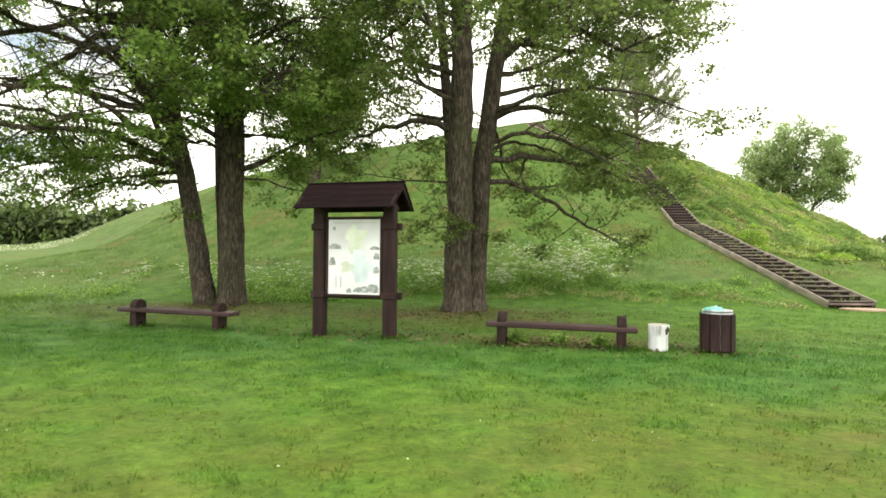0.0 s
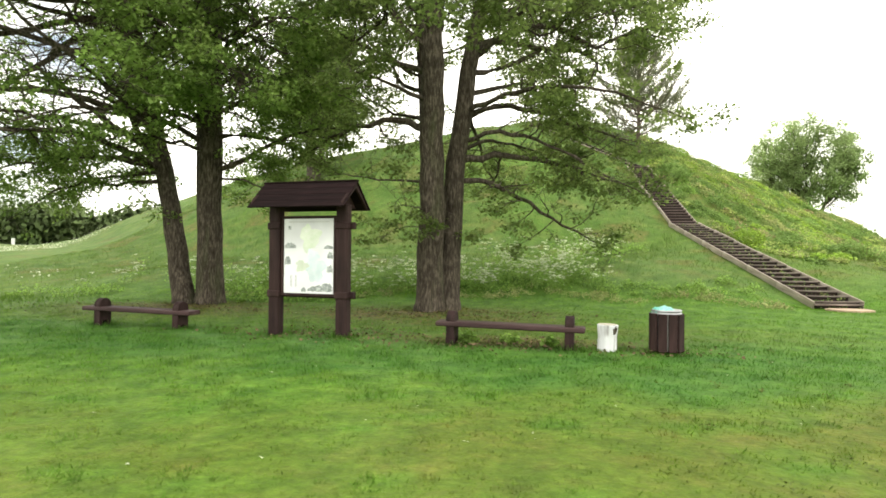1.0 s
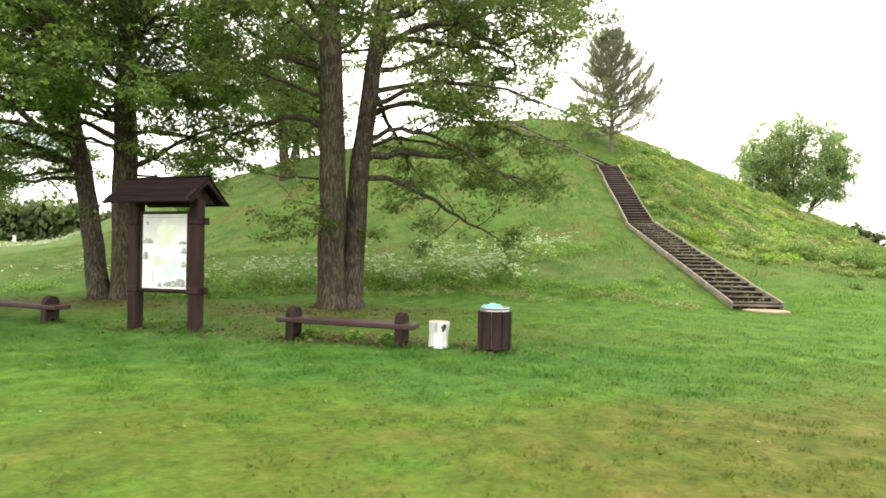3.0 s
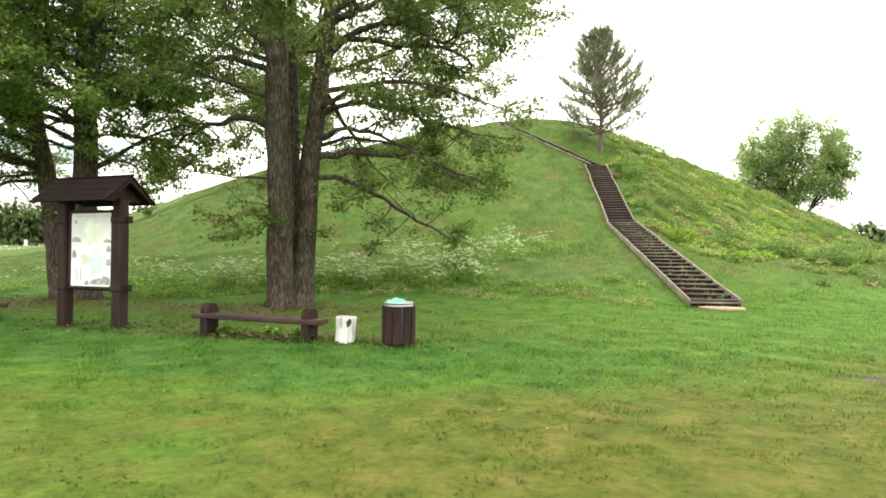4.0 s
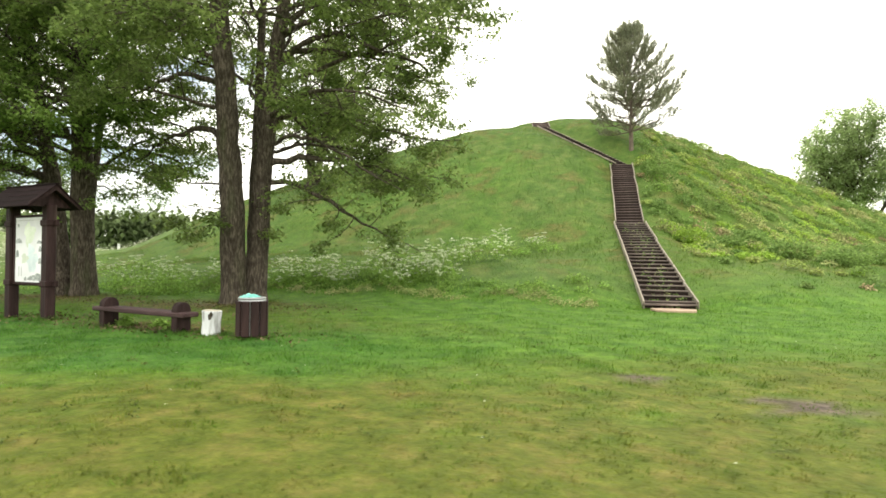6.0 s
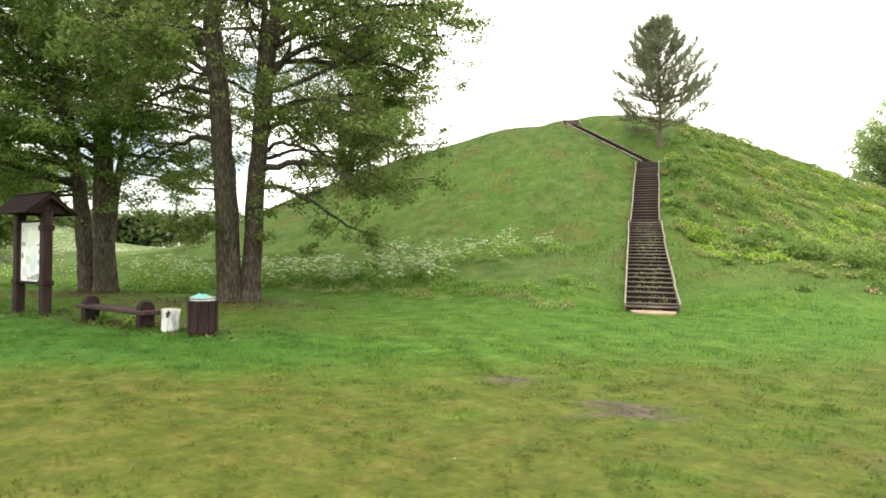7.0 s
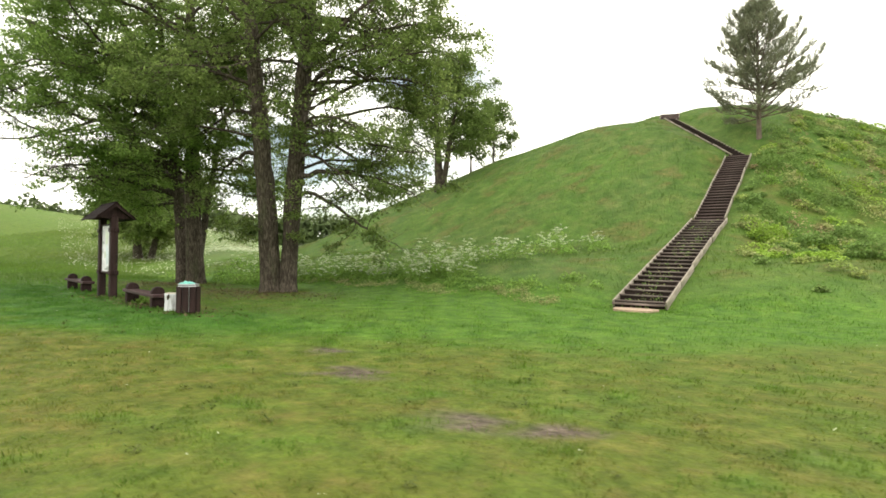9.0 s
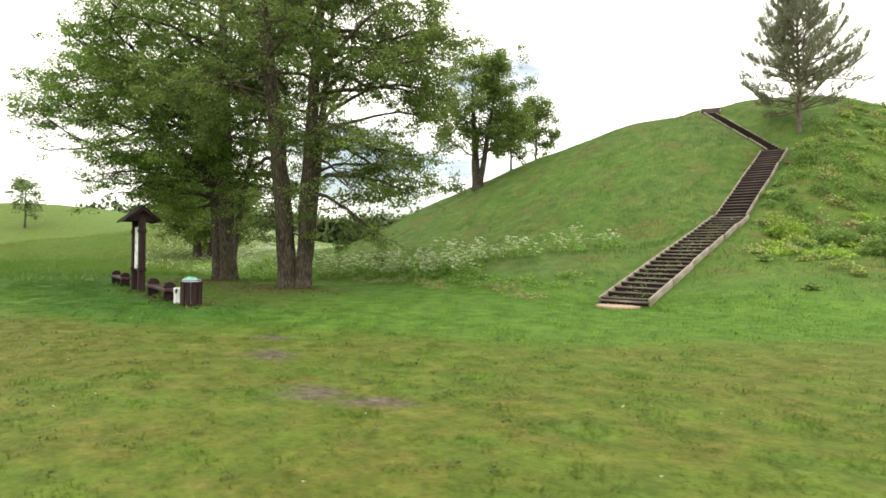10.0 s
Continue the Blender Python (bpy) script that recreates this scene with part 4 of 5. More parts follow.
B_RIGHT_LIMBS = (
    (5.4, 260, 7.5, 0.53, -0.028), (6.2, 300, 7.6, 0.4, -0.04), (5.8, 330, 7, 0.35, -0.035), (6.8, 280, 7.5, 0.53, -0.028), (7.6, 310, 7, 0.4, -0.03),
    (8.2, 262, 8, 0.4, -0.02), (8.8, 288, 8, 0.4, -0.02), (9.6, 315, 7.5, 0.4, -0.02), (10.4, 272, 8, 0.35, -0.02), (8, 340, 6.5, 0.4, -0.02),
    (11.2, 245, 8, 0.35, -0.02), (12.2, 292, 7.5, 0.35, -0.02), (13.2, 260, 7.5, 0.3, -0.02), (11.6, 340, 6.5, 0.4, -0.02), (14.2, 235, 7, 0.3, -0.02),
)
TREE_A = [
    dict(offset=(-0.05, -0.32), lean=(0.032, -0.0855), curve=(-0.0007, -0.0036), sprouts=4, height=21, radius=0.43, first=9.5, count=13, long=7.2, droop=-0.012, boughs=A_LEFT_BOUGHS, limbs=A_LEFT_LIMBS),
    dict(offset=(0.48, 0.12), lean=(0.0026, 0.027), curve=(0.0100, -0.0036), sprouts=4, height=20, radius=0.36, first=9, count=12, long=7.6, droop=-0.016, boughs=A_RIGHT_BOUGHS, limbs=A_RIGHT_LIMBS),
    dict(offset=(0.0, 0.5), lean=(-0.095, 0.16), height=19, radius=0.25, first=8, count=12, long=6.5, droop=-0.012, limbs=A_BACK),
]
TREE_B = [
    dict(offset=(-0.25, -0.26), lean=(-0.19, 0.0353), curve=(-0.0029, -0.0036), sprouts=3, height=19, radius=0.35, first=9.5, count=9, long=7, droop=-0.018, boughs=B_LEANING_BOUGHS, limbs=B_LEANING_LIMBS),
    dict(offset=(0.53, -0.06), lean=(0.021, -0.053), curve=(0.0011, 0.0), sprouts=4, height=21, radius=0.45, first=6.5, count=16, long=7.6, droop=-0.016, boughs=B_RIGHT_BOUGHS, limbs=B_RIGHT_LIMBS),
    dict(offset=(0.2, 0.2), lean=(-0.16, 0.17), curve=(-0.004, 0.010), height=17, radius=0.2, first=7, count=12, long=6.5, droop=-0.01, limbs=((5.5, 70, 6, 0.3, -0.03), (7.5, 30, 6, 0.4, -0.03))),
]
broad_tree("alder_tree", "tall dark-barked broadleaf tree with three stems beside the bench", (-2.42, 17.7), TREE_A, 3, LEAF, per=13, leaf=0.128, reach=0.16, group="lawn trees", clump=-0.09, inner=0.7, flat=0.5)
broad_tree("alder_tree", "tall leaning broadleaf tree with three stems behind the board", (-10.9, 18.2), TREE_B, 5, LEAF_FRESH, per=12, leaf=0.128, reach=0.155, group="lawn trees", clump=-0.11, inner=0.6, high=9.4, flat=0.5, airy=0.8)


def single(height, radius, first, count, long, lean=(0, 0), rounded=True):
    return [dict(offset=(0, 0), lean=lean, height=height, radius=radius, first=first, count=count, long=long, droop=-0.006, limbs=(), rounded=rounded)]


SLOPE_STEMS = [
    dict(offset=(0, 0), lean=(-0.10, 0.02), height=11.0, radius=0.46, first=3.2, count=20, long=6.2, droop=-0.008, rounded=True, limbs=((2.8, 20, 6.5, 0.5, 0.0), (3.4, 200, 6.5, 0.45, 0.0), (3.0, 320, 5.5, 0.4, -0.01))),
    dict(offset=(0.2, 0.1), lean=(0.22, -0.02), height=10.6, radius=0.32, first=3.6, count=18, long=5.4, droop=-0.008, rounded=True),
]
broad_tree("slope_tree", "leafy green tree with two stems on the shoulder of the mound", (-18.2, 46.7), SLOPE_STEMS, 7, LEAF_LIGHT, per=9, leaf=0.21, reach=0.26, thin=0.8, clump=-0.08, inner=0.9)

def dome_tree(name, label, base, stems, centre, size, boughs, seed, leaf_mat, per, leaf, reach):
    """Stems fan out from the foot and carry boughs to a lumpy dome of leaves: centre and size of the dome in metres from the foot."""
    x, y = base
    tree = thing(name, pose(x, y, at_ground(x, y) - 0.1), label, "tree")
    wood, rng = Wood(seed), np.random.RandomState(seed)
    r = wood.rng
    c, half = Vector(centre), Vector(size) * 0.5
    lines = []
    for k in range(stems):
        a = 6.28 * (k + r.uniform(-0.2, 0.2)) / stems
        way = Vector((math.cos(a) * 0.36, math.sin(a) * 0.36, 1))
        line = wood.line(Vector((math.cos(a) * 0.2, math.sin(a) * 0.2, -0.2)), way, centre[2] + half.z * 0.45, 12, 0.04, 0.01)
        wood.tube(line, [0.24 - 0.19 * q / 12 for q in range(13)], 8)
        lines.append(line)
    mesh_np("trunk", [tuple(v) for v in wood.verts], wood.faces, BARK, tree, smooth=True)
    wood.verts, wood.faces = [], []
    for k in range(boughs):
        z = 1 - 1.62 * (k + 0.5) / boughs
        a = 2.4 * k + r.uniform(-0.3, 0.3)
        q = math.sqrt(max(0.0, 1 - z * z))
        lump = (1 + 0.06 * math.sin(3 * a + 2.2 * z + seed) + 0.05 * math.sin(7 * a - 4 * z)) * r.uniform(0.84, 1.02)
        tip = c + Vector((half.x * q * math.cos(a), half.y * q * math.sin(a), half.z * z)) * lump
        line = min(lines, key=lambda L: (L[7] - tip).length)
        want = max(1.4, tip.z * 0.62)
        start = min(line[2:], key=lambda p: abs(p.z - want))
        d = tip - start
        wood.limb(start, None, 0, 0.03 + 0.009 * d.length, 1, 0.0, bare=0.3, thin=0.6, twig=0.75, along=[d * 0.45 + Vector((0, 0, 0.12 * d.length)), d])
    mesh_np("branch_work", [tuple(v) for v in wood.verts], wood.faces, BARK, tree, smooth=True)
    v, f = leaves(wood.twigs, per, reach, leaf, rng)
    mesh_np("crown", v, f, leaf_mat, tree)
    return tree


dome_tree("round_tree", "rounded green tree with several stems beyond the mound", (31.2, 74.0), 5, (0.1, 0, 8.3), (13.0, 12.4, 12.0), 105, 18, LEAF_GREY, 4, 0.26, 0.27)
broad_tree("meadow_tree", "low spreading tree leaning one way in the meadow", (-51.2, 32.3), single(9.5, 0.5, 2.2, 38, 6.4, (-0.16, 0)), 9, LEAF, per=8, leaf=0.36, reach=0.4, thin=0.6)
broad_tree("meadow_tree", "low spreading tree leaning the other way in the meadow", (-50.0, 33.2), single(8.8, 0.4, 2.2, 32, 6.0, (0.3, 0.1)), 10, LEAF, per=8, leaf=0.36, reach=0.4, thin=0.6)
broad_tree("field_tree", "small tree alone on the far field", (-92.0, 20.9), single(7.0, 0.15, 2.0, 18, 2.3), 13, LEAF_FAR, per=4, leaf=0.42, reach=0.35, thin=0.5)
broad_tree("ridge_tree", "slender small tree on the ridge", (-21.0, 55.3), single(6.2, 0.13, 1.6, 22, 2.8), 11, LEAF_LIGHT, per=7, leaf=0.28, reach=0.26, thin=0.7)
broad_tree("ridge_tree", "slender small tree on the ridge", (-23.0, 62.5), single(7.5, 0.15, 1.8, 24, 3.2), 12, LEAF_LIGHT, per=7, leaf=0.28, reach=0.26, thin=0.7)


def pine_tree(base, height, seed):
    x, y = base
    tree = thing("pine_tree", pose(x, y, at_ground(x, y) - 0.05), "lone bushy pine near the top of the mound", "tree")
    wood, rng = Wood(seed), np.random.RandomState(seed)
    r = wood.rng
    pts = wood.line(Vector((0, 0, -0.2)), Vector((0.01, 0, 1)), height, 16, 0.012, 0.0)
    wood.tube(pts, [max(0.025, 0.19 * (1 - k / 16.5)) for k in range(17)], 10)
    mesh_np("trunk", [tuple(v) for v in wood.verts], wood.faces, PINE_BARK, tree, smooth=True)
    wood.verts, wood.faces, shoots = [], [], []
    # whorls of boughs that rise towards their tips
    h = 1.7
    while h < height - 0.25:
        u = (h - 1.7) / (height - 1.7)
        turn = r.uniform(0, 6.28)
        for k in range(r.randint(6, 8)):
            a = turn + k * 6.28 / 6 + r.uniform(-0.3, 0.3)
            long = (4.6 * (1 - u) ** 0.8 * min(1.0, 0.72 + 1.6 * u) + 0.35) * r.uniform(0.6, 1.05) * (1.15 if math.cos(a) > 0.5 and u < 0.5 else 1.0)
            i = min(15, int(h / height * 16))
            start = pts[i].lerp(pts[i + 1], h / height * 16 - i)
            n = max(4, int(long / 0.35))
            line = wood.line(start, Vector((math.cos(a), math.sin(a), r.uniform(-0.1, 0.4) + 0.85 * u)), long, n, 0.09, 0.022 + 0.03 * u)
            wood.tube(line, [max(0.008, (0.016 + 0.014 * long) * (1 - 0.85 * q / n)) for q in range(n + 1)], 5)
            for q in range(1, n + 1):
                if q / n < 0.45 and r.random() < 0.85 or r.random() < 0.12:
                    continue
                way = (line[q] - line[q - 1]).normalized()
                for side in (-1, 1, 0):
                    if side == 0 and q < n:
                        continue
                    out = way.cross(Vector((0, 0, 1))) * side
                    d = (way * 0.75 + out * r.uniform(0.45, 0.9) + Vector((0, 0, r.uniform(0.2, 0.8)))).normalized()
                    size = (0.55 + 0.8 * (1 - q / n)) * r.uniform(0.6, 1.3) * min(1.0, 0.5 + long / 3)
                    m = max(2, int(size / 0.16))
                    twig = wood.line(line[q], d, size, m, 0.08, 0.05)
                    wood.tube(twig, [0.012 - 0.006 * j / m for j in range(m + 1)], 3)
                    shoots += [(p, d) for p in twig[1:]]
        h += r.uniform(0.4, 0.64) * (1 - 0.35 * u)
    mesh_np("branch_work", [tuple(v) for v in wood.verts], wood.faces, PINE_BARK, tree, smooth=True)
    # needle brushes round every shoot
    per = 8
    t = np.repeat(np.array([tuple(p) for p, _ in shoots]), per, axis=0)
    ax = np.repeat(np.array([tuple(d) for _, d in shoots]), per, axis=0)
    n = len(t)
    t = t + rng.normal(0, 0.05, (n, 3))
    d = rng.normal(0, 0.5, (n, 3)) + ax * 1.0 + np.array([0, 0, 0.25])
    d /= np.linalg.norm(d, axis=1)[:, None]
    w = np.cross(d, rng.normal(0, 1, (n, 3)))
    w /= np.linalg.norm(w, axis=1)[:, None]
    v = np.stack([t - w * 0.024, t + w * 0.024, t + d * rng.uniform(0.16, 0.36, n)[:, None]], 1).reshape(-1, 3)
    mesh_np("needles", v, np.arange(3 * n).reshape(-1, 3), NEEDLE, tree)
    return tree


pine_tree((8.95, 50.6), 9.9, 27)


# ---- far woods ----
def far_woods(name, label, spots, leaf, mat, seed):
    """Many leafy clumps in crowns of uneven size: (x, y, width, height)."""
    rng = np.random.RandomState(seed)
    allv, out = [], []
    for x, y, wide, high in spots:
        n = 1300
        z0 = at_ground(x, y)
        u = rng.normal(0, 1, (n, 3))
        u /= np.linalg.norm(u, axis=1)[:, None]
        lump = 1 + 0.25 * np.sin(u[:, 0] * 5 + x) * np.cos(u[:, 2] * 6 + y) + 0.18 * np.sin(u[:, 1] * 9 + x)
        rad = rng.uniform(0.55, 1.0, n) ** 0.5 * lump
        allv.append(np.array([x, y, z0 + high * 0.5]) + u * rad[:, None] * np.array([wide / 2, wide / 2, high * 0.52]))
        out.append(u + rng.normal(0, 0.3, (n, 3)))
    t, out = np.concatenate(allv), np.repeat(np.concatenate(out), 4, axis=0)
    v, f = leaves(list(t), 1, 0.2, leaf, rng, 0.8)
    ob = mesh_np(name, v, f, mat)
    out /= np.linalg.norm(out, axis=1)[:, None]
    ob.data.normals_split_custom_set_from_vertices(out.tolist())
    return tagged(ob, label, "woods", kind="stuff")


def belt(a, b, count, wide, high, seed):
    r = random.Random(seed)
    out = []
    for k in range(count):
        u = (k + r.random()) / count
        s = r.uniform(0.7, 1.3)
        out.append((a[0] + (b[0] - a[0]) * u + r.uniform(-5, 5), a[1] + (b[1] - a[1]) * u + r.uniform(-6, 6), wide * s, high * s * r.uniform(0.8, 1.15)))
    return out


far_woods("far_woods", "dark distant belt of leafy woods", belt((-190, 60), (-60, 210), 40, 17, 12, 1) + belt((-230, -40), (-200, 70), 20, 15, 8, 2) + belt((90, 190), (190, 120), 16, 15, 11, 3), 1.6, LEAF_FAR, 31)


# ---- grass, weeds, flowers ----
def blades(name, label, n, area, height, width, seed, keep, far=0.0):
    """Single grass blades standing on the ground over area (x0, x1, y0, y1)."""
    rng = np.random.RandomState(seed)
    x, y = rng.uniform(area[0], area[1], n), rng.uniform(area[2], area[3], n)
    ok = keep(x, y, rng.uniform(0, 1, n))
    x, y = x[ok], y[ok]
    n = len(x)
    dry, litter, soil, tall = kinds(x, y)
    ok = rng.uniform(0, 1, n) > soil * 0.9
    x, y, dry, litter, soil, tall = x[ok], y[ok], dry[ok], litter[ok], soil[ok], tall[ok]
    n = len(x)
    h = height(x, y, dry) * rng.uniform(0.55, 1.35, n)
    yaw, lean, turn = rng.uniform(0, math.pi, n), np.abs(rng.normal(0, 0.45, n)) * h, rng.uniform(0, 2 * math.pi, n)
    z = ground(x, y) - 0.015
    w = width * rng.uniform(0.6, 1.3, n)
    a = np.stack([x - np.cos(yaw) * w, y - np.sin(yaw) * w, z], 1)
    b = np.stack([x + np.cos(yaw) * w, y + np.sin(yaw) * w, z], 1)
    c = np.stack([x + np.cos(turn) * lean, y + np.sin(turn) * lean, z + h], 1)
    verts = np.stack([a, b, c], 1).reshape(-1, 3)
    attrs = {"dry": np.repeat(dry, 3), "litter": np.repeat(litter, 3), "soil": np.repeat(soil * 0, 3), "tall": np.repeat(tall, 3), "shade_tint": np.repeat(shade_tint(x, y), 3)}
    ob = mesh_np(name, verts, np.arange(3 * n).reshape(-1, 3), BLADES, attrs=attrs)
    up = np.repeat(rng.normal(0, 0.3, (n, 3)) * np.array([1, 1, 0]) + np.array([0, 0, 1.0]), 3, axis=0)
    up /= np.linalg.norm(up, axis=1)[:, None]
    ob.data.normals_split_custom_set_from_vertices(up.tolist())
    return tagged(ob, label, "grass", kind="stuff")


def lawn_keep(x, y, u):
    return (hill(x, y) < 0.5) & (u < np.where(y < 12, 1.0, 0.55))


def lawn_height(x, y, dry):
    return 0.03 + 0.038 * (1 - np.clip(dry, 0, 1)) * (0.7 + 0.6 * waves(x, y, 2.5, 41)) * step(y, 4, 9) + 0.018 * waves(x, y, 1.3, 42) + 0.03 * tuft(x, y)


def slope_keep(x, y, u):
    d, z = stair_near(x, y)
    return (hill(x, y) > 0.12) & (d > np.where(z > 9.2, 0.35 + 0.4 * u, 0.85))


def slope_height(x, y, dry):
    return 0.05 + 0.03 * (1 + waves(x, y, 6.0, 43)) + 0.045 * (1 + waves(x, y, 2.0, 44)) * step(hill(x, y), 0.4, 2.0)


blades("lawn_grass", "short mown lawn grass, green and yellowed", 520000, (-15, 29, 1.2, 24), lawn_height, 0.006, 51, lawn_keep)
blades("slope_grass", "long unmown grass on the mound", 330000, (-34, 40, 17, 66), slope_height, 0.011, 52, slope_keep)
blades("meadow_grass", "long meadow grass beyond the trees", 220000, (-80, -14.5, -8, 60), lambda x, y, d: 0.05 + 0.09 * step(-x - 0.5 * y, 2, 14) + 0.05 * (1 + waves(x, y, 5.0, 45)) * step(-x, 15, 22), 0.016, 53,
       lambda x, y, u: (hill(x, y) < 0.14) & (np.hypot(x + 10.9, y - 18.2) > 3.5))


def tufts(name, label, n, per, area, high, seed):
    """Bunches of blades that spread from one root, standing above the mown lawn."""
    rng = np.random.RandomState(seed)
    cx, cy = rng.uniform(area[0], area[1], n), area[2] + (area[3] - area[2]) * rng.uniform(0, 1, n) ** 1.35
    ok = (hill(cx, cy) < 0.3) & (rng.uniform(0, 1, n) < 0.35 + 0.65 * tuft(cx, cy))
    cx, cy = cx[ok], cy[ok]
    size = rng.uniform(0.5, 1.3, len(cx))
    x0, y0, sz = np.repeat(cx, per), np.repeat(cy, per), np.repeat(size, per)
    m = len(x0)
    a, q = rng.uniform(0, 2 * math.pi, m), np.sqrt(rng.uniform(0, 1, m))
    x, y = x0 + np.cos(a) * q * 0.07 * sz, y0 + np.sin(a) * q * 0.07 * sz
    z, h, out, yaw = ground(x, y) - 0.01, high * sz * rng.uniform(0.5, 1.2, m), rng.uniform(0.2, 0.9, m), rng.uniform(0, math.pi, m)
    w = 0.0055 * rng.uniform(0.7, 1.4, m)
    tip = np.stack([x + np.cos(a) * out * h, y + np.sin(a) * out * h, z + h], 1)
    verts = np.stack([np.stack([x - np.cos(yaw) * w, y - np.sin(yaw) * w, z], 1), np.stack([x + np.cos(yaw) * w, y + np.sin(yaw) * w, z], 1), tip], 1).reshape(-1, 3)
    dry, litter, soil, tall = kinds(x, y)
    pale = np.repeat(rng.uniform(0, 1, len(cx)) < 0.3, per)
    # greener bunches take a fifth of the shade colour even outside the band
    attrs = {"dry": np.clip(np.where(pale, dry + 0.25, dry * 0.6), 0, 1), "litter": litter * 0, "soil": soil * 0, "tall": tall, "shade_tint": np.where(pale, 0, np.maximum(shade_tint(x, y), 0.2))}
    ob = mesh_np(name, verts, np.arange(3 * m).reshape(-1, 3), BLADES, attrs={k: np.repeat(v, 3) for k, v in attrs.items()})
    up = np.repeat(rng.normal(0, 0.35, (m, 3)) * np.array([1, 1, 0]) + np.array([0, 0, 1.0]), 3, axis=0)
    up /= np.linalg.norm(up, axis=1)[:, None]
    ob.data.normals_split_custom_set_from_vertices(up.tolist())
    return tagged(ob, label, "grass", kind="stuff")


tufts("grass_tufts", "small bunches of longer grass in the mown lawn", 15000, 11, (-13, 28, 1.6, 15), 0.048, 54)


def clumps(name, label, spots, per, leaf, mat, seed, category="weeds", dome=False):
    """Low leafy weeds: (x, y, radius, height) each."""
    rng = np.random.RandomState(seed)
    spots = np.array(spots)
    x, y, r, h = (np.repeat(spots[:, k], per) for k in range(4))
    n = len(x)
    a, q, u = rng.uniform(0, 2 * math.pi, n), np.sqrt(rng.uniform(0, 1, n)), rng.uniform(0, 1, n)
    px, py = x + np.cos(a) * q * r, y + np.sin(a) * q * r
    pz = ground(px, py) + (h * np.sqrt(1 - 0.9 * q * q) * (0.7 + 0.3 * u) if dome else h * (1 - q * q) * (0.15 + 0.85 * u)) + 0.03
    v, f = leaves(list(np.stack([px, py, pz], 1)), 1, 0.03, leaf, rng, 0.55)
    return tagged(mesh_np(name, v, f, mat), label, category, kind="stuff")


rs = random.Random(77)
right_weeds, bright_weeds, dark_weeds, faded_weeds, brown_weeds = [], [], [], [], []
for k in range(3300):
    x, y = rs.uniform(9.5, 42), rs.uniform(22, 64)
    px, py = np.array([x]), np.array([y])
    near_stair, level = (float(q[0]) for q in stair_near(px, py))
    g = at_ground(x, y)
    if x < 11.3 and y < 34 or g < 0.25 or near_stair < 1.15 + 0.12 * max(0.0, 40 - y) * rs.uniform(0.7, 1.2):
        continue
    # thick growth above, thinning out towards the mown foot
    thick = float(step(g + 0.9 * waves(px, py, 5.0, 31)[0], 0.8, 2.6)) * (0.66 + 0.44 * float(waves(px, py, 3.0, 32)[0]))
    if rs.random() > 0.05 + 0.85 * thick:
        continue
    tone, big = 1.1 * float(waves(px, py, 4.5, 33)[0]) + 0.5 * float(waves(px, py, 1.8, 34)[0]) + rs.uniform(-0.25, 0.25), rs.random() ** 1.6
    low = 0.55 + 0.45 * thick
    spot = (x, y, (0.24 + 0.75 * big) * low, (0.16 + 0.62 * big) * low * rs.uniform(0.5, 1.3))
    (dark_weeds if tone < -0.22 else brown_weeds if tone < -0.08 else right_weeds if tone < 0.3 else bright_weeds if tone < 0.6 else faded_weeds).append(spot)
WEED_DARK = material("nettle_leaf", ((0.165, 0.275, 0.07), (0.265, 0.38, 0.105)), 0.5, 0.7, 0.0, translucent=0.5, island=0.35)
BUSH_LEAF = material("bright_bush_leaf", ((0.23, 0.37, 0.05), (0.34, 0.47, 0.075)), 0.8, 0.65, 0.0, translucent=0.4, island=0.25)
WEED_FADED = material("faded_weed", ((0.24, 0.29, 0.10), (0.33, 0.36, 0.14), (0.40, 0.39, 0.18)), 0.6, 0.8, 0.0, translucent=0.35, island=0.4)
WEED_BROWN = material("withered_stalk", ((0.22, 0.185, 0.09), (0.33, 0.265, 0.14), (0.42, 0.34, 0.20)), 0.7, 0.85, 0.0, translucent=0.25, island=0.45)
PARSLEY_LEAF = material("feathery_leaf", ((0.20, 0.35, 0.065), (0.30, 0.45, 0.10)), 0.7, 0.7, 0.0, translucent=0.5, island=0.4)
clumps("slope_weeds", "yellow-green weeds covering the slope", right_weeds, 110, 0.135, WEED, 61, dome=True)
clumps("bright_weeds", "bright yellow-green leafy weeds on the slope", bright_weeds, 120, 0.14, BUSH_LEAF, 77, dome=True)
clumps("slope_nettles", "dark green nettles among the slope's weeds", dark_weeds, 115, 0.14, WEED_DARK, 62, dome=True)
clumps("faded_weeds", "faded yellowish weeds among the slope's nettles", faded_weeds, 85, 0.13, WEED_FADED, 72, dome=True)
clumps("withered_weeds", "withered brownish stalks among the slope's weeds", brown_weeds, 70, 0.12, WEED_BROWN, 75, dome=True)
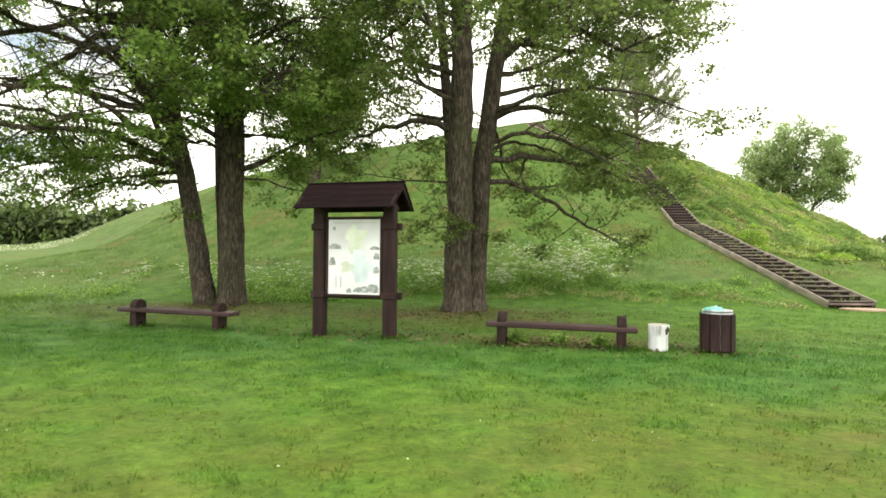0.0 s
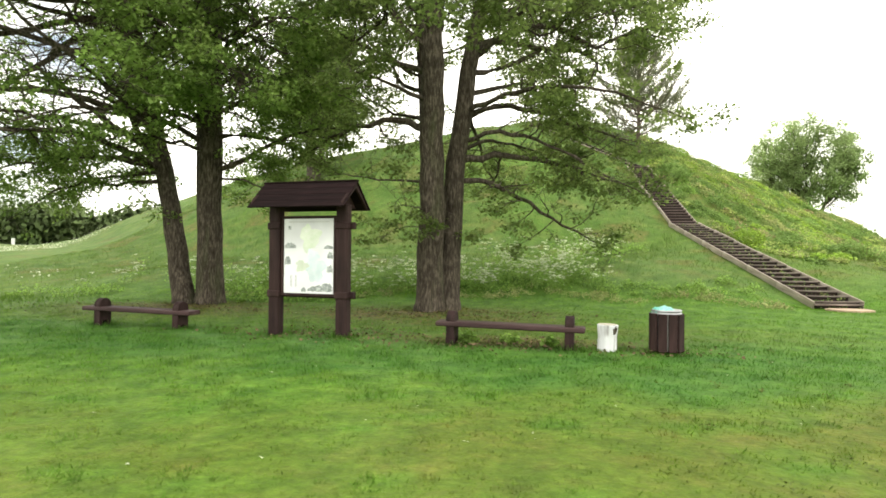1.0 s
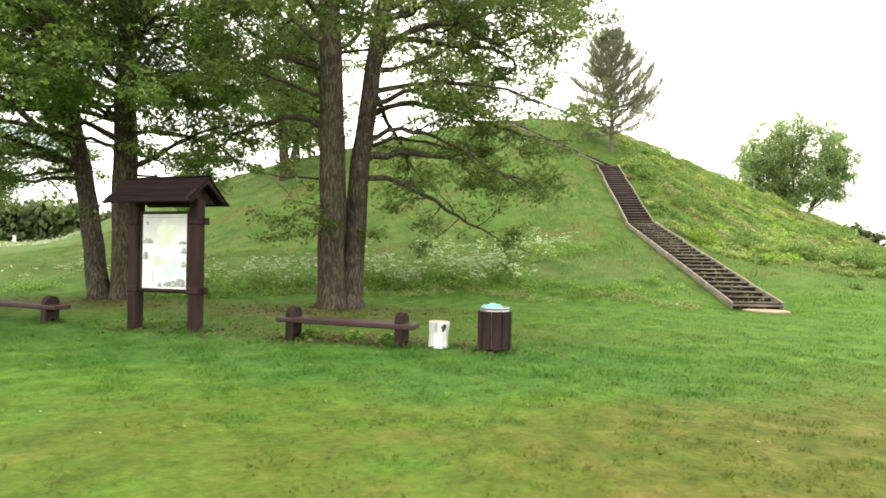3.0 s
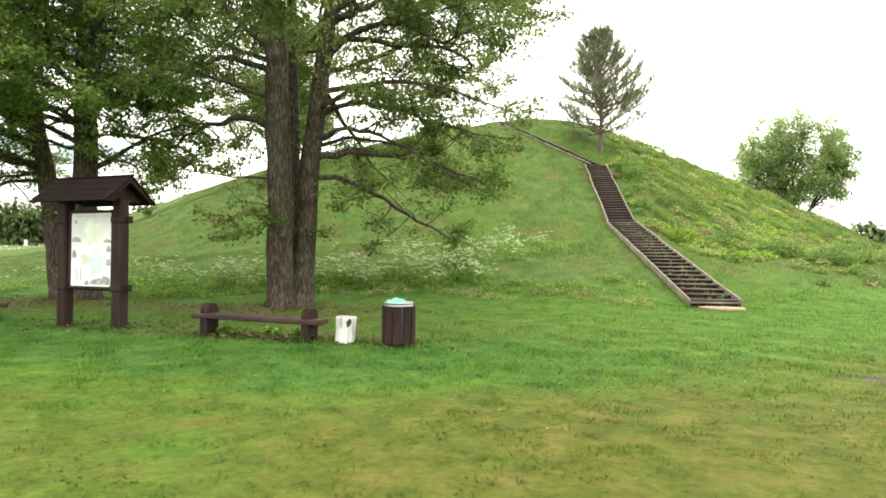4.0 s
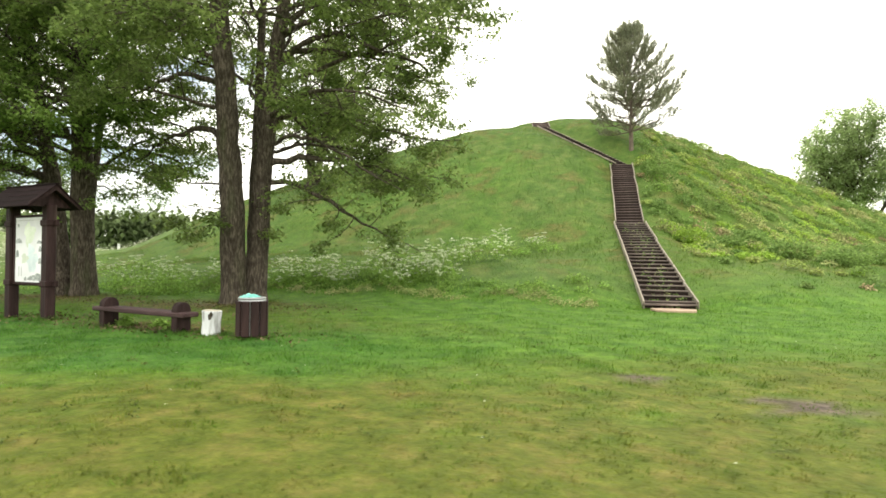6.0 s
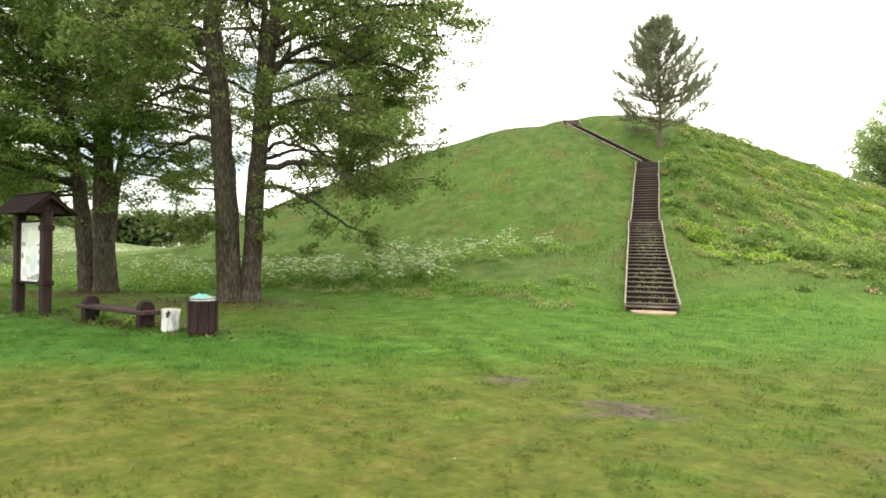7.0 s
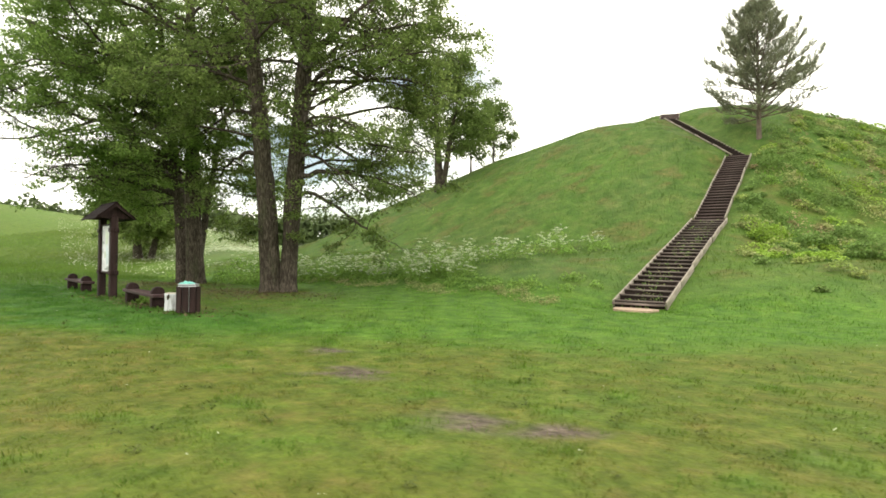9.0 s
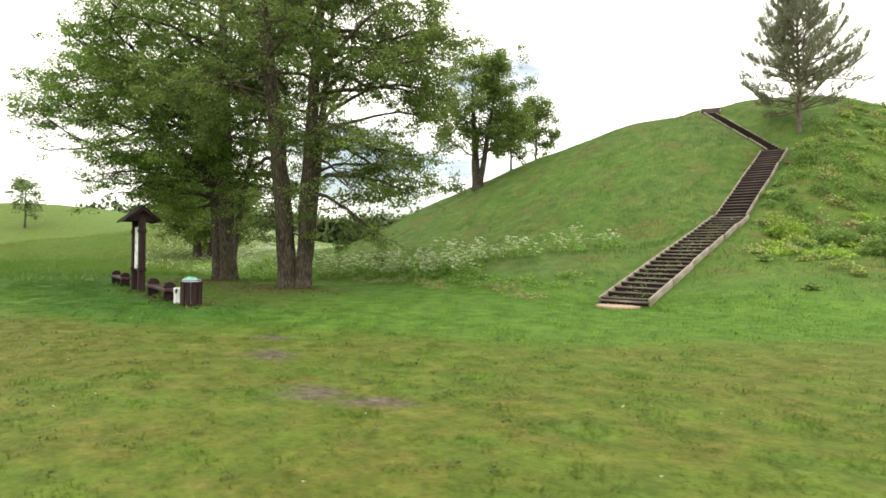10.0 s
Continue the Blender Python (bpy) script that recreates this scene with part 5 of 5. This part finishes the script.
foot = [(-18.4, 21.5, 1.0, 0.5), (-17.6, 22.0, 0.8, 0.4), (-9.7, 20.6, 1.0, 0.5), (-9.0, 20.2, 0.7, 0.6), (-7.2, 20.8, 0.9, 0.55), (-8.2, 20.4, 0.8, 0.7), (-6.0, 21.2, 0.8, 0.4), (-12.6, 21.2, 0.8, 0.4), (-21.5, 22.4, 1.1, 0.4),
        (0.35, 11.5, 0.2, 0.12), (-0.5, 11.35, 0.2, 0.2), (1.15, 11.2, 0.12, 0.16), (0.0, 23.4, 0.7, 0.45), (1.6, 23.2, 0.6, 0.45), (2.6, 24.2, 0.5, 0.6), (-4.6, 22.4, 0.9, 0.45), (-2.6, 22.8, 0.8, 0.4), (5.8, 31.2, 0.7, 0.5), (4.6, 29.9, 0.5, 0.4), (10.9, 44.2, 0.7, 0.6), (10.5, 45.4, 0.7, 0.7), (11.2, 42.8, 0.5, 0.4)]
clumps("foot_weeds", "green weeds along the foot of the mound", foot, 260, 0.11, PARSLEY_LEAF, 63)
on_stair = []
for k in range(210):
    u = rs.random() ** 1.1
    q = STAIR[0] + (STAIR[1] - STAIR[0]) * u
    on_stair.append((q[0] + rs.uniform(-0.55, 0.55), q[1], rs.uniform(0.05, 0.17), rs.uniform(0.18, 0.34)))
clumps("stair_weeds", "small weeds growing between the lower steps", on_stair[:110], 34, 0.075, WEED_DARK, 64)
clumps("stair_moss", "faded grass tufts caught on the lower steps", on_stair[110:], 30, 0.06, WEED_FADED, 76)


def slope_bush(x, y, wide, high, mat, label, seed, dense=1300):
    bush = thing("bush", pose(x, y, at_ground(x, y)), label, "bush", "bushes on the slope")
    rng = np.random.RandomState(seed)
    n = int(dense * wide)
    u = rng.normal(0, 1, (n, 3))
    u /= np.linalg.norm(u, axis=1)[:, None]
    p = u * (rng.uniform(0.35, 1, n) ** 0.5 * (1 + 0.28 * np.sin(5 * u[:, 0] + seed) * np.cos(4 * u[:, 1])))[:, None] * np.array([wide, wide * 0.85, high * 0.6]) + np.array([0, 0, high * 0.45])
    v, f = leaves(list(p), 1, 0.05, 0.14, rng, 0.6)
    mesh_np("crown", v, f, mat, bush)


slope_bush(12.6, 35.4, 0.95, 0.95, BUSH_LEAF, "bright yellow-green bush on the slope beside the stair", 65)
for k, (x, y, wide, high) in enumerate(((10.9, 44.6, 0.75, 0.9), (10.4, 46.2, 0.6, 0.8), (14.6, 36.0, 0.9, 0.7), (16.9, 33.3, 1.0, 0.8), (18.7, 31.6, 1.1, 0.7), (15.6, 37.8, 0.8, 0.8), (20.5, 34.5, 1.2, 0.9), (23.0, 31.5, 1.2, 0.8))):
    slope_bush(x, y, wide, high, WEED_DARK, "green leafy bush among the slope's weeds", 80 + k)


for k, (x, y, wide, high) in enumerate(((-9.0, 19.6, 0.65, 1.5), (-7.9, 20.1, 0.5, 1.2), (-9.9, 19.3, 0.5, 0.9))):
    slope_bush(x, y, wide, high, PARSLEY_LEAF, "loose leafy green shrub at the foot of the mound", 95 + k, 330)


def cow_parsley(spots, seed):
    """White umbels on thin stalks over feathery leaves."""
    rng = np.random.RandomState(seed)
    stems_v, stems_f, flower_p, leaf_p = [], [], [], []
    for x, y, r, count in spots:
        for k in range(max(4, int(count * 0.5))):
            a, q = rng.uniform(0, 6.28), math.sqrt(rng.uniform()) * r
            px, py = x + math.cos(a) * q * 1.15, y + math.sin(a) * q * 1.0
            z = at_ground(px, py)
            h = rng.uniform(0.45, 1.3)
            for j in range(rng.randint(3, 8)):
                tip = np.array([px + rng.normal(0, 0.2), py + rng.normal(0, 0.2), z + h * rng.uniform(0.4, 1.05)])
                base = np.array([px, py, z])
                i = len(stems_v)
                stems_v += [base + (0.008, 0, 0), base - (0.008, 0, 0), tip]
                stems_f.append((i, i + 1, i + 2))
                n = rng.randint(9, 17)
                b, s = rng.uniform(0, 6.28, n), np.sqrt(rng.uniform(0, 1, n)) * rng.uniform(0.05, 0.12)
                flower_p.append(tip + np.stack([np.cos(b) * s, np.sin(b) * s, rng.uniform(-0.02, 0.02, n)], 1))
            leaf_p.append(np.array([px, py, z]) + rng.normal(0, 1, (60, 3)) * (0.24, 0.24, 0.0) + np.stack([np.zeros(60), np.zeros(60), rng.uniform(0.03, 0.8, 60) * h], 1))
    mesh = mesh_np("cow_parsley_stalks", np.array(stems_v), np.array(stems_f), WEED_DARK)
    tagged(mesh, "thin green stalks of cow parsley", "wildflowers", kind="stuff")
    v, f = leaves(list(np.concatenate(flower_p)), 1, 0.006, 0.074, rng, 0.3)
    tagged(mesh_np("cow_parsley_flowers", v, f, FLOWER), "white cow parsley umbels along the mound's foot", "wildflowers", kind="stuff")
    v, f = leaves(list(np.concatenate(leaf_p)), 1, 0.03, 0.09, rng, 0.6)
    tagged(mesh_np("cow_parsley_leaves", v, f, PARSLEY_LEAF), "feathery cow parsley leaves", "wildflowers", kind="stuff")


cow_parsley([(-11.2, 22.2, 1.0, 16), (-9.4, 22.4, 1.1, 22), (-7.9, 23.2, 1.2, 26), (-6.8, 22.6, 1.1, 26), (-5.5, 23.4, 1.2, 26), (-3.9, 22.5, 1.0, 24), (-3.0, 23.6, 1.0, 22), (-2.0, 23.0, 1.0, 26), (-1.1, 22.6, 0.8, 20), (-0.5, 23.6, 1.0, 26),
             (0.8, 23.4, 0.9, 22), (1.6, 22.4, 0.7, 14), (1.4, 25.0, 1.0, 24), (2.0, 24.0, 0.9, 24), (2.9, 23.0, 0.6, 12), (2.5, 25.8, 0.9, 20), (0.2, 25.4, 0.9, 12), (-1.2, 26.4, 1.0, 12), (4.0, 26.2, 0.8, 13), (2.4, 27.6, 0.7, 12),
             (3.6, 29.4, 0.7, 10), (5.0, 31.2, 0.6, 9), (2.5, 32.6, 0.6, 8), (5.1, 32.9, 0.6, 9), (3.7, 31.4, 0.5, 7), (-13.5, 23.4, 1.6, 14), (-16.0, 24.2, 2.0, 14), (-18.9, 25.2, 2.0, 8)], 66)
drng = np.random.RandomState(67)
dx, dy = drng.uniform(-12, 27, 150), drng.uniform(3.0, 17, 150)
v, f = leaves(list(np.stack([dx, dy, ground(dx, dy) + 0.06], 1)), 2, 0.008, 0.022, drng, 0.2)
tagged(mesh_np("daisies", v, f, FLOWER), "scattered small white daisies in the lawn", "wildflowers", kind="stuff")

frng = np.random.RandomState(68)
fx, fy = frng.uniform(-92, -24, 70000), frng.uniform(22, 72, 70000)
thick = np.exp(-((fx + 60) / 13) ** 2 - ((fy - 47) / 11) ** 2) * (0.85 + 0.3 * waves(fx, fy, 16.0, 19)) + 0.06
ok = (frng.uniform(0, 1, 70000) < thick) & ((hill(fx, fy) < 1.2) | (fx < -44)) & (fy < 57 + 2 * waves(fx, fy, 9.0, 20)) & (fy > 5 + 0.28 * (20 - fx))
v, f = leaves(list(np.stack([fx[ok], fy[ok], ground(fx[ok], fy[ok]) + 0.4], 1)), 2, 0.16, 0.14, frng, 0.25)
tagged(mesh_np("meadow_flowers", v, f, FLOWER), "pale white flowers over the distant meadow", "wildflowers", kind="stuff")

sign = thing("field_sign", pose(-100, 98, at_ground(-100, 98), 0, 0, 30), "small white sign on a post in the far field", "sign")
part("post", box(0.12, 0.12, 2.6, pose(0, 0, 1.2), 0.01), SIGN_WHITE, sign)
part("sign_face", box(0.6, 0.05, 2.1, pose(0, -0.09, 1.6), 0.01), SIGN_WHITE, sign)


# ---- long grass left round posts and trunks, fallen leaves ----
SPOTS = ((-4.87, 11.72, 0.30), (-3.23, 11.48, 0.30), (-0.8, 11.15, 0.34), (1.51, 10.9, 0.34), (-9.71, 12.3, 0.34), (-7.46, 12.08, 0.34), (2.22, 10.98, 0.32), (3.29, 10.94, 0.45), (-2.4, 17.95, 1.05), (-10.9, 18.3, 1.15))


def post_keep(x, y, u):
    d = np.full_like(x, 9.0)
    for px, py, r in SPOTS:
        d = np.minimum(d, np.hypot(x - px, y - py) / r)
    return d < 1.1 + 0.5 * u * waves(x, y, 0.6, 90)


for px, py, r in SPOTS:
    blades("long_grass", "uncut grass and weeds round a post or trunk", 900 if r < 1 else 2600, (px - r * 1.6, px + r * 1.6, py - r * 1.6, py + r * 1.6), lambda x, y, dry: 0.09 + 0.05 * waves(x, y, 0.7, 91), 0.008, int(100 + 10 * abs(px)), post_keep)

DEAD_LEAF = material("dead_leaf", ((0.07, 0.055, 0.028), (0.135, 0.10, 0.05), (0.21, 0.16, 0.085)), 2.0, 0.8, 0.0, island=0.45)
lrng = np.random.RandomState(92)
lx = np.concatenate([lrng.normal(0.4, 1.7, 700), lrng.normal(-4.0, 1.4, 420), lrng.normal(-2.4, 2.2, 900), lrng.normal(-10.5, 2.2, 600), lrng.normal(3.3, 0.5, 90)])
ly = np.concatenate([lrng.normal(11.35, 0.45, 700), lrng.normal(12.0, 0.6, 420), lrng.normal(16.2, 1.0, 900), lrng.normal(16.8, 1.0, 600), lrng.normal(10.8, 0.25, 90)])
v, f = leaves(list(np.stack([lx, ly, ground(lx, ly) + lrng.uniform(0.02, 0.06, len(lx))], 1)), 1, 0.01, 0.075, lrng, 0.35)
tagged(mesh_np("fallen_leaves", v, f, DEAD_LEAF), "brown fallen leaves and twigs under the trees", "leaves", kind="stuff")

ROSETTE = material("dark_rosette_leaf", ((0.07, 0.10, 0.02), (0.10, 0.135, 0.028), (0.13, 0.13, 0.04)), 0.8, 0.75, 0.0, translucent=0.2, island=0.35)
tr = random.Random(71)
rosettes = [(tr.uniform(2, 27), 2.4 + 11 * tr.random() ** 1.2, tr.uniform(0.03, 0.10), tr.uniform(0.008, 0.02)) for k in range(220)]
clumps("lawn_rosettes", "small dark flat weeds in the worn lawn", rosettes, 20, 0.034, ROSETTE, 69)

foot_dry = [(x, 21.6 + 0.5 * math.sin(x * 1.3) + tr.uniform(-0.5, 0.6) - 0.02 * max(0.0, x) ** 1.5, tr.uniform(0.12, 0.35), tr.uniform(0.08, 0.22)) for x in (tr.uniform(-12, 9) for k in range(110))]
clumps("foot_grass", "faded grass and weeds along the mown edge", foot_dry, 60, 0.06, WEED_FADED, 73)
foot_green = [(x, 22.4 + 0.6 * math.sin(x * 0.9) + tr.uniform(-0.6, 1.2), tr.uniform(0.15, 0.45), tr.uniform(0.15, 0.4)) for x in (tr.uniform(-14, 9.5) for k in range(90))]
clumps("edge_weeds", "green weeds along the mown edge of the mound", foot_green, 110, 0.08, PARSLEY_LEAF, 74)
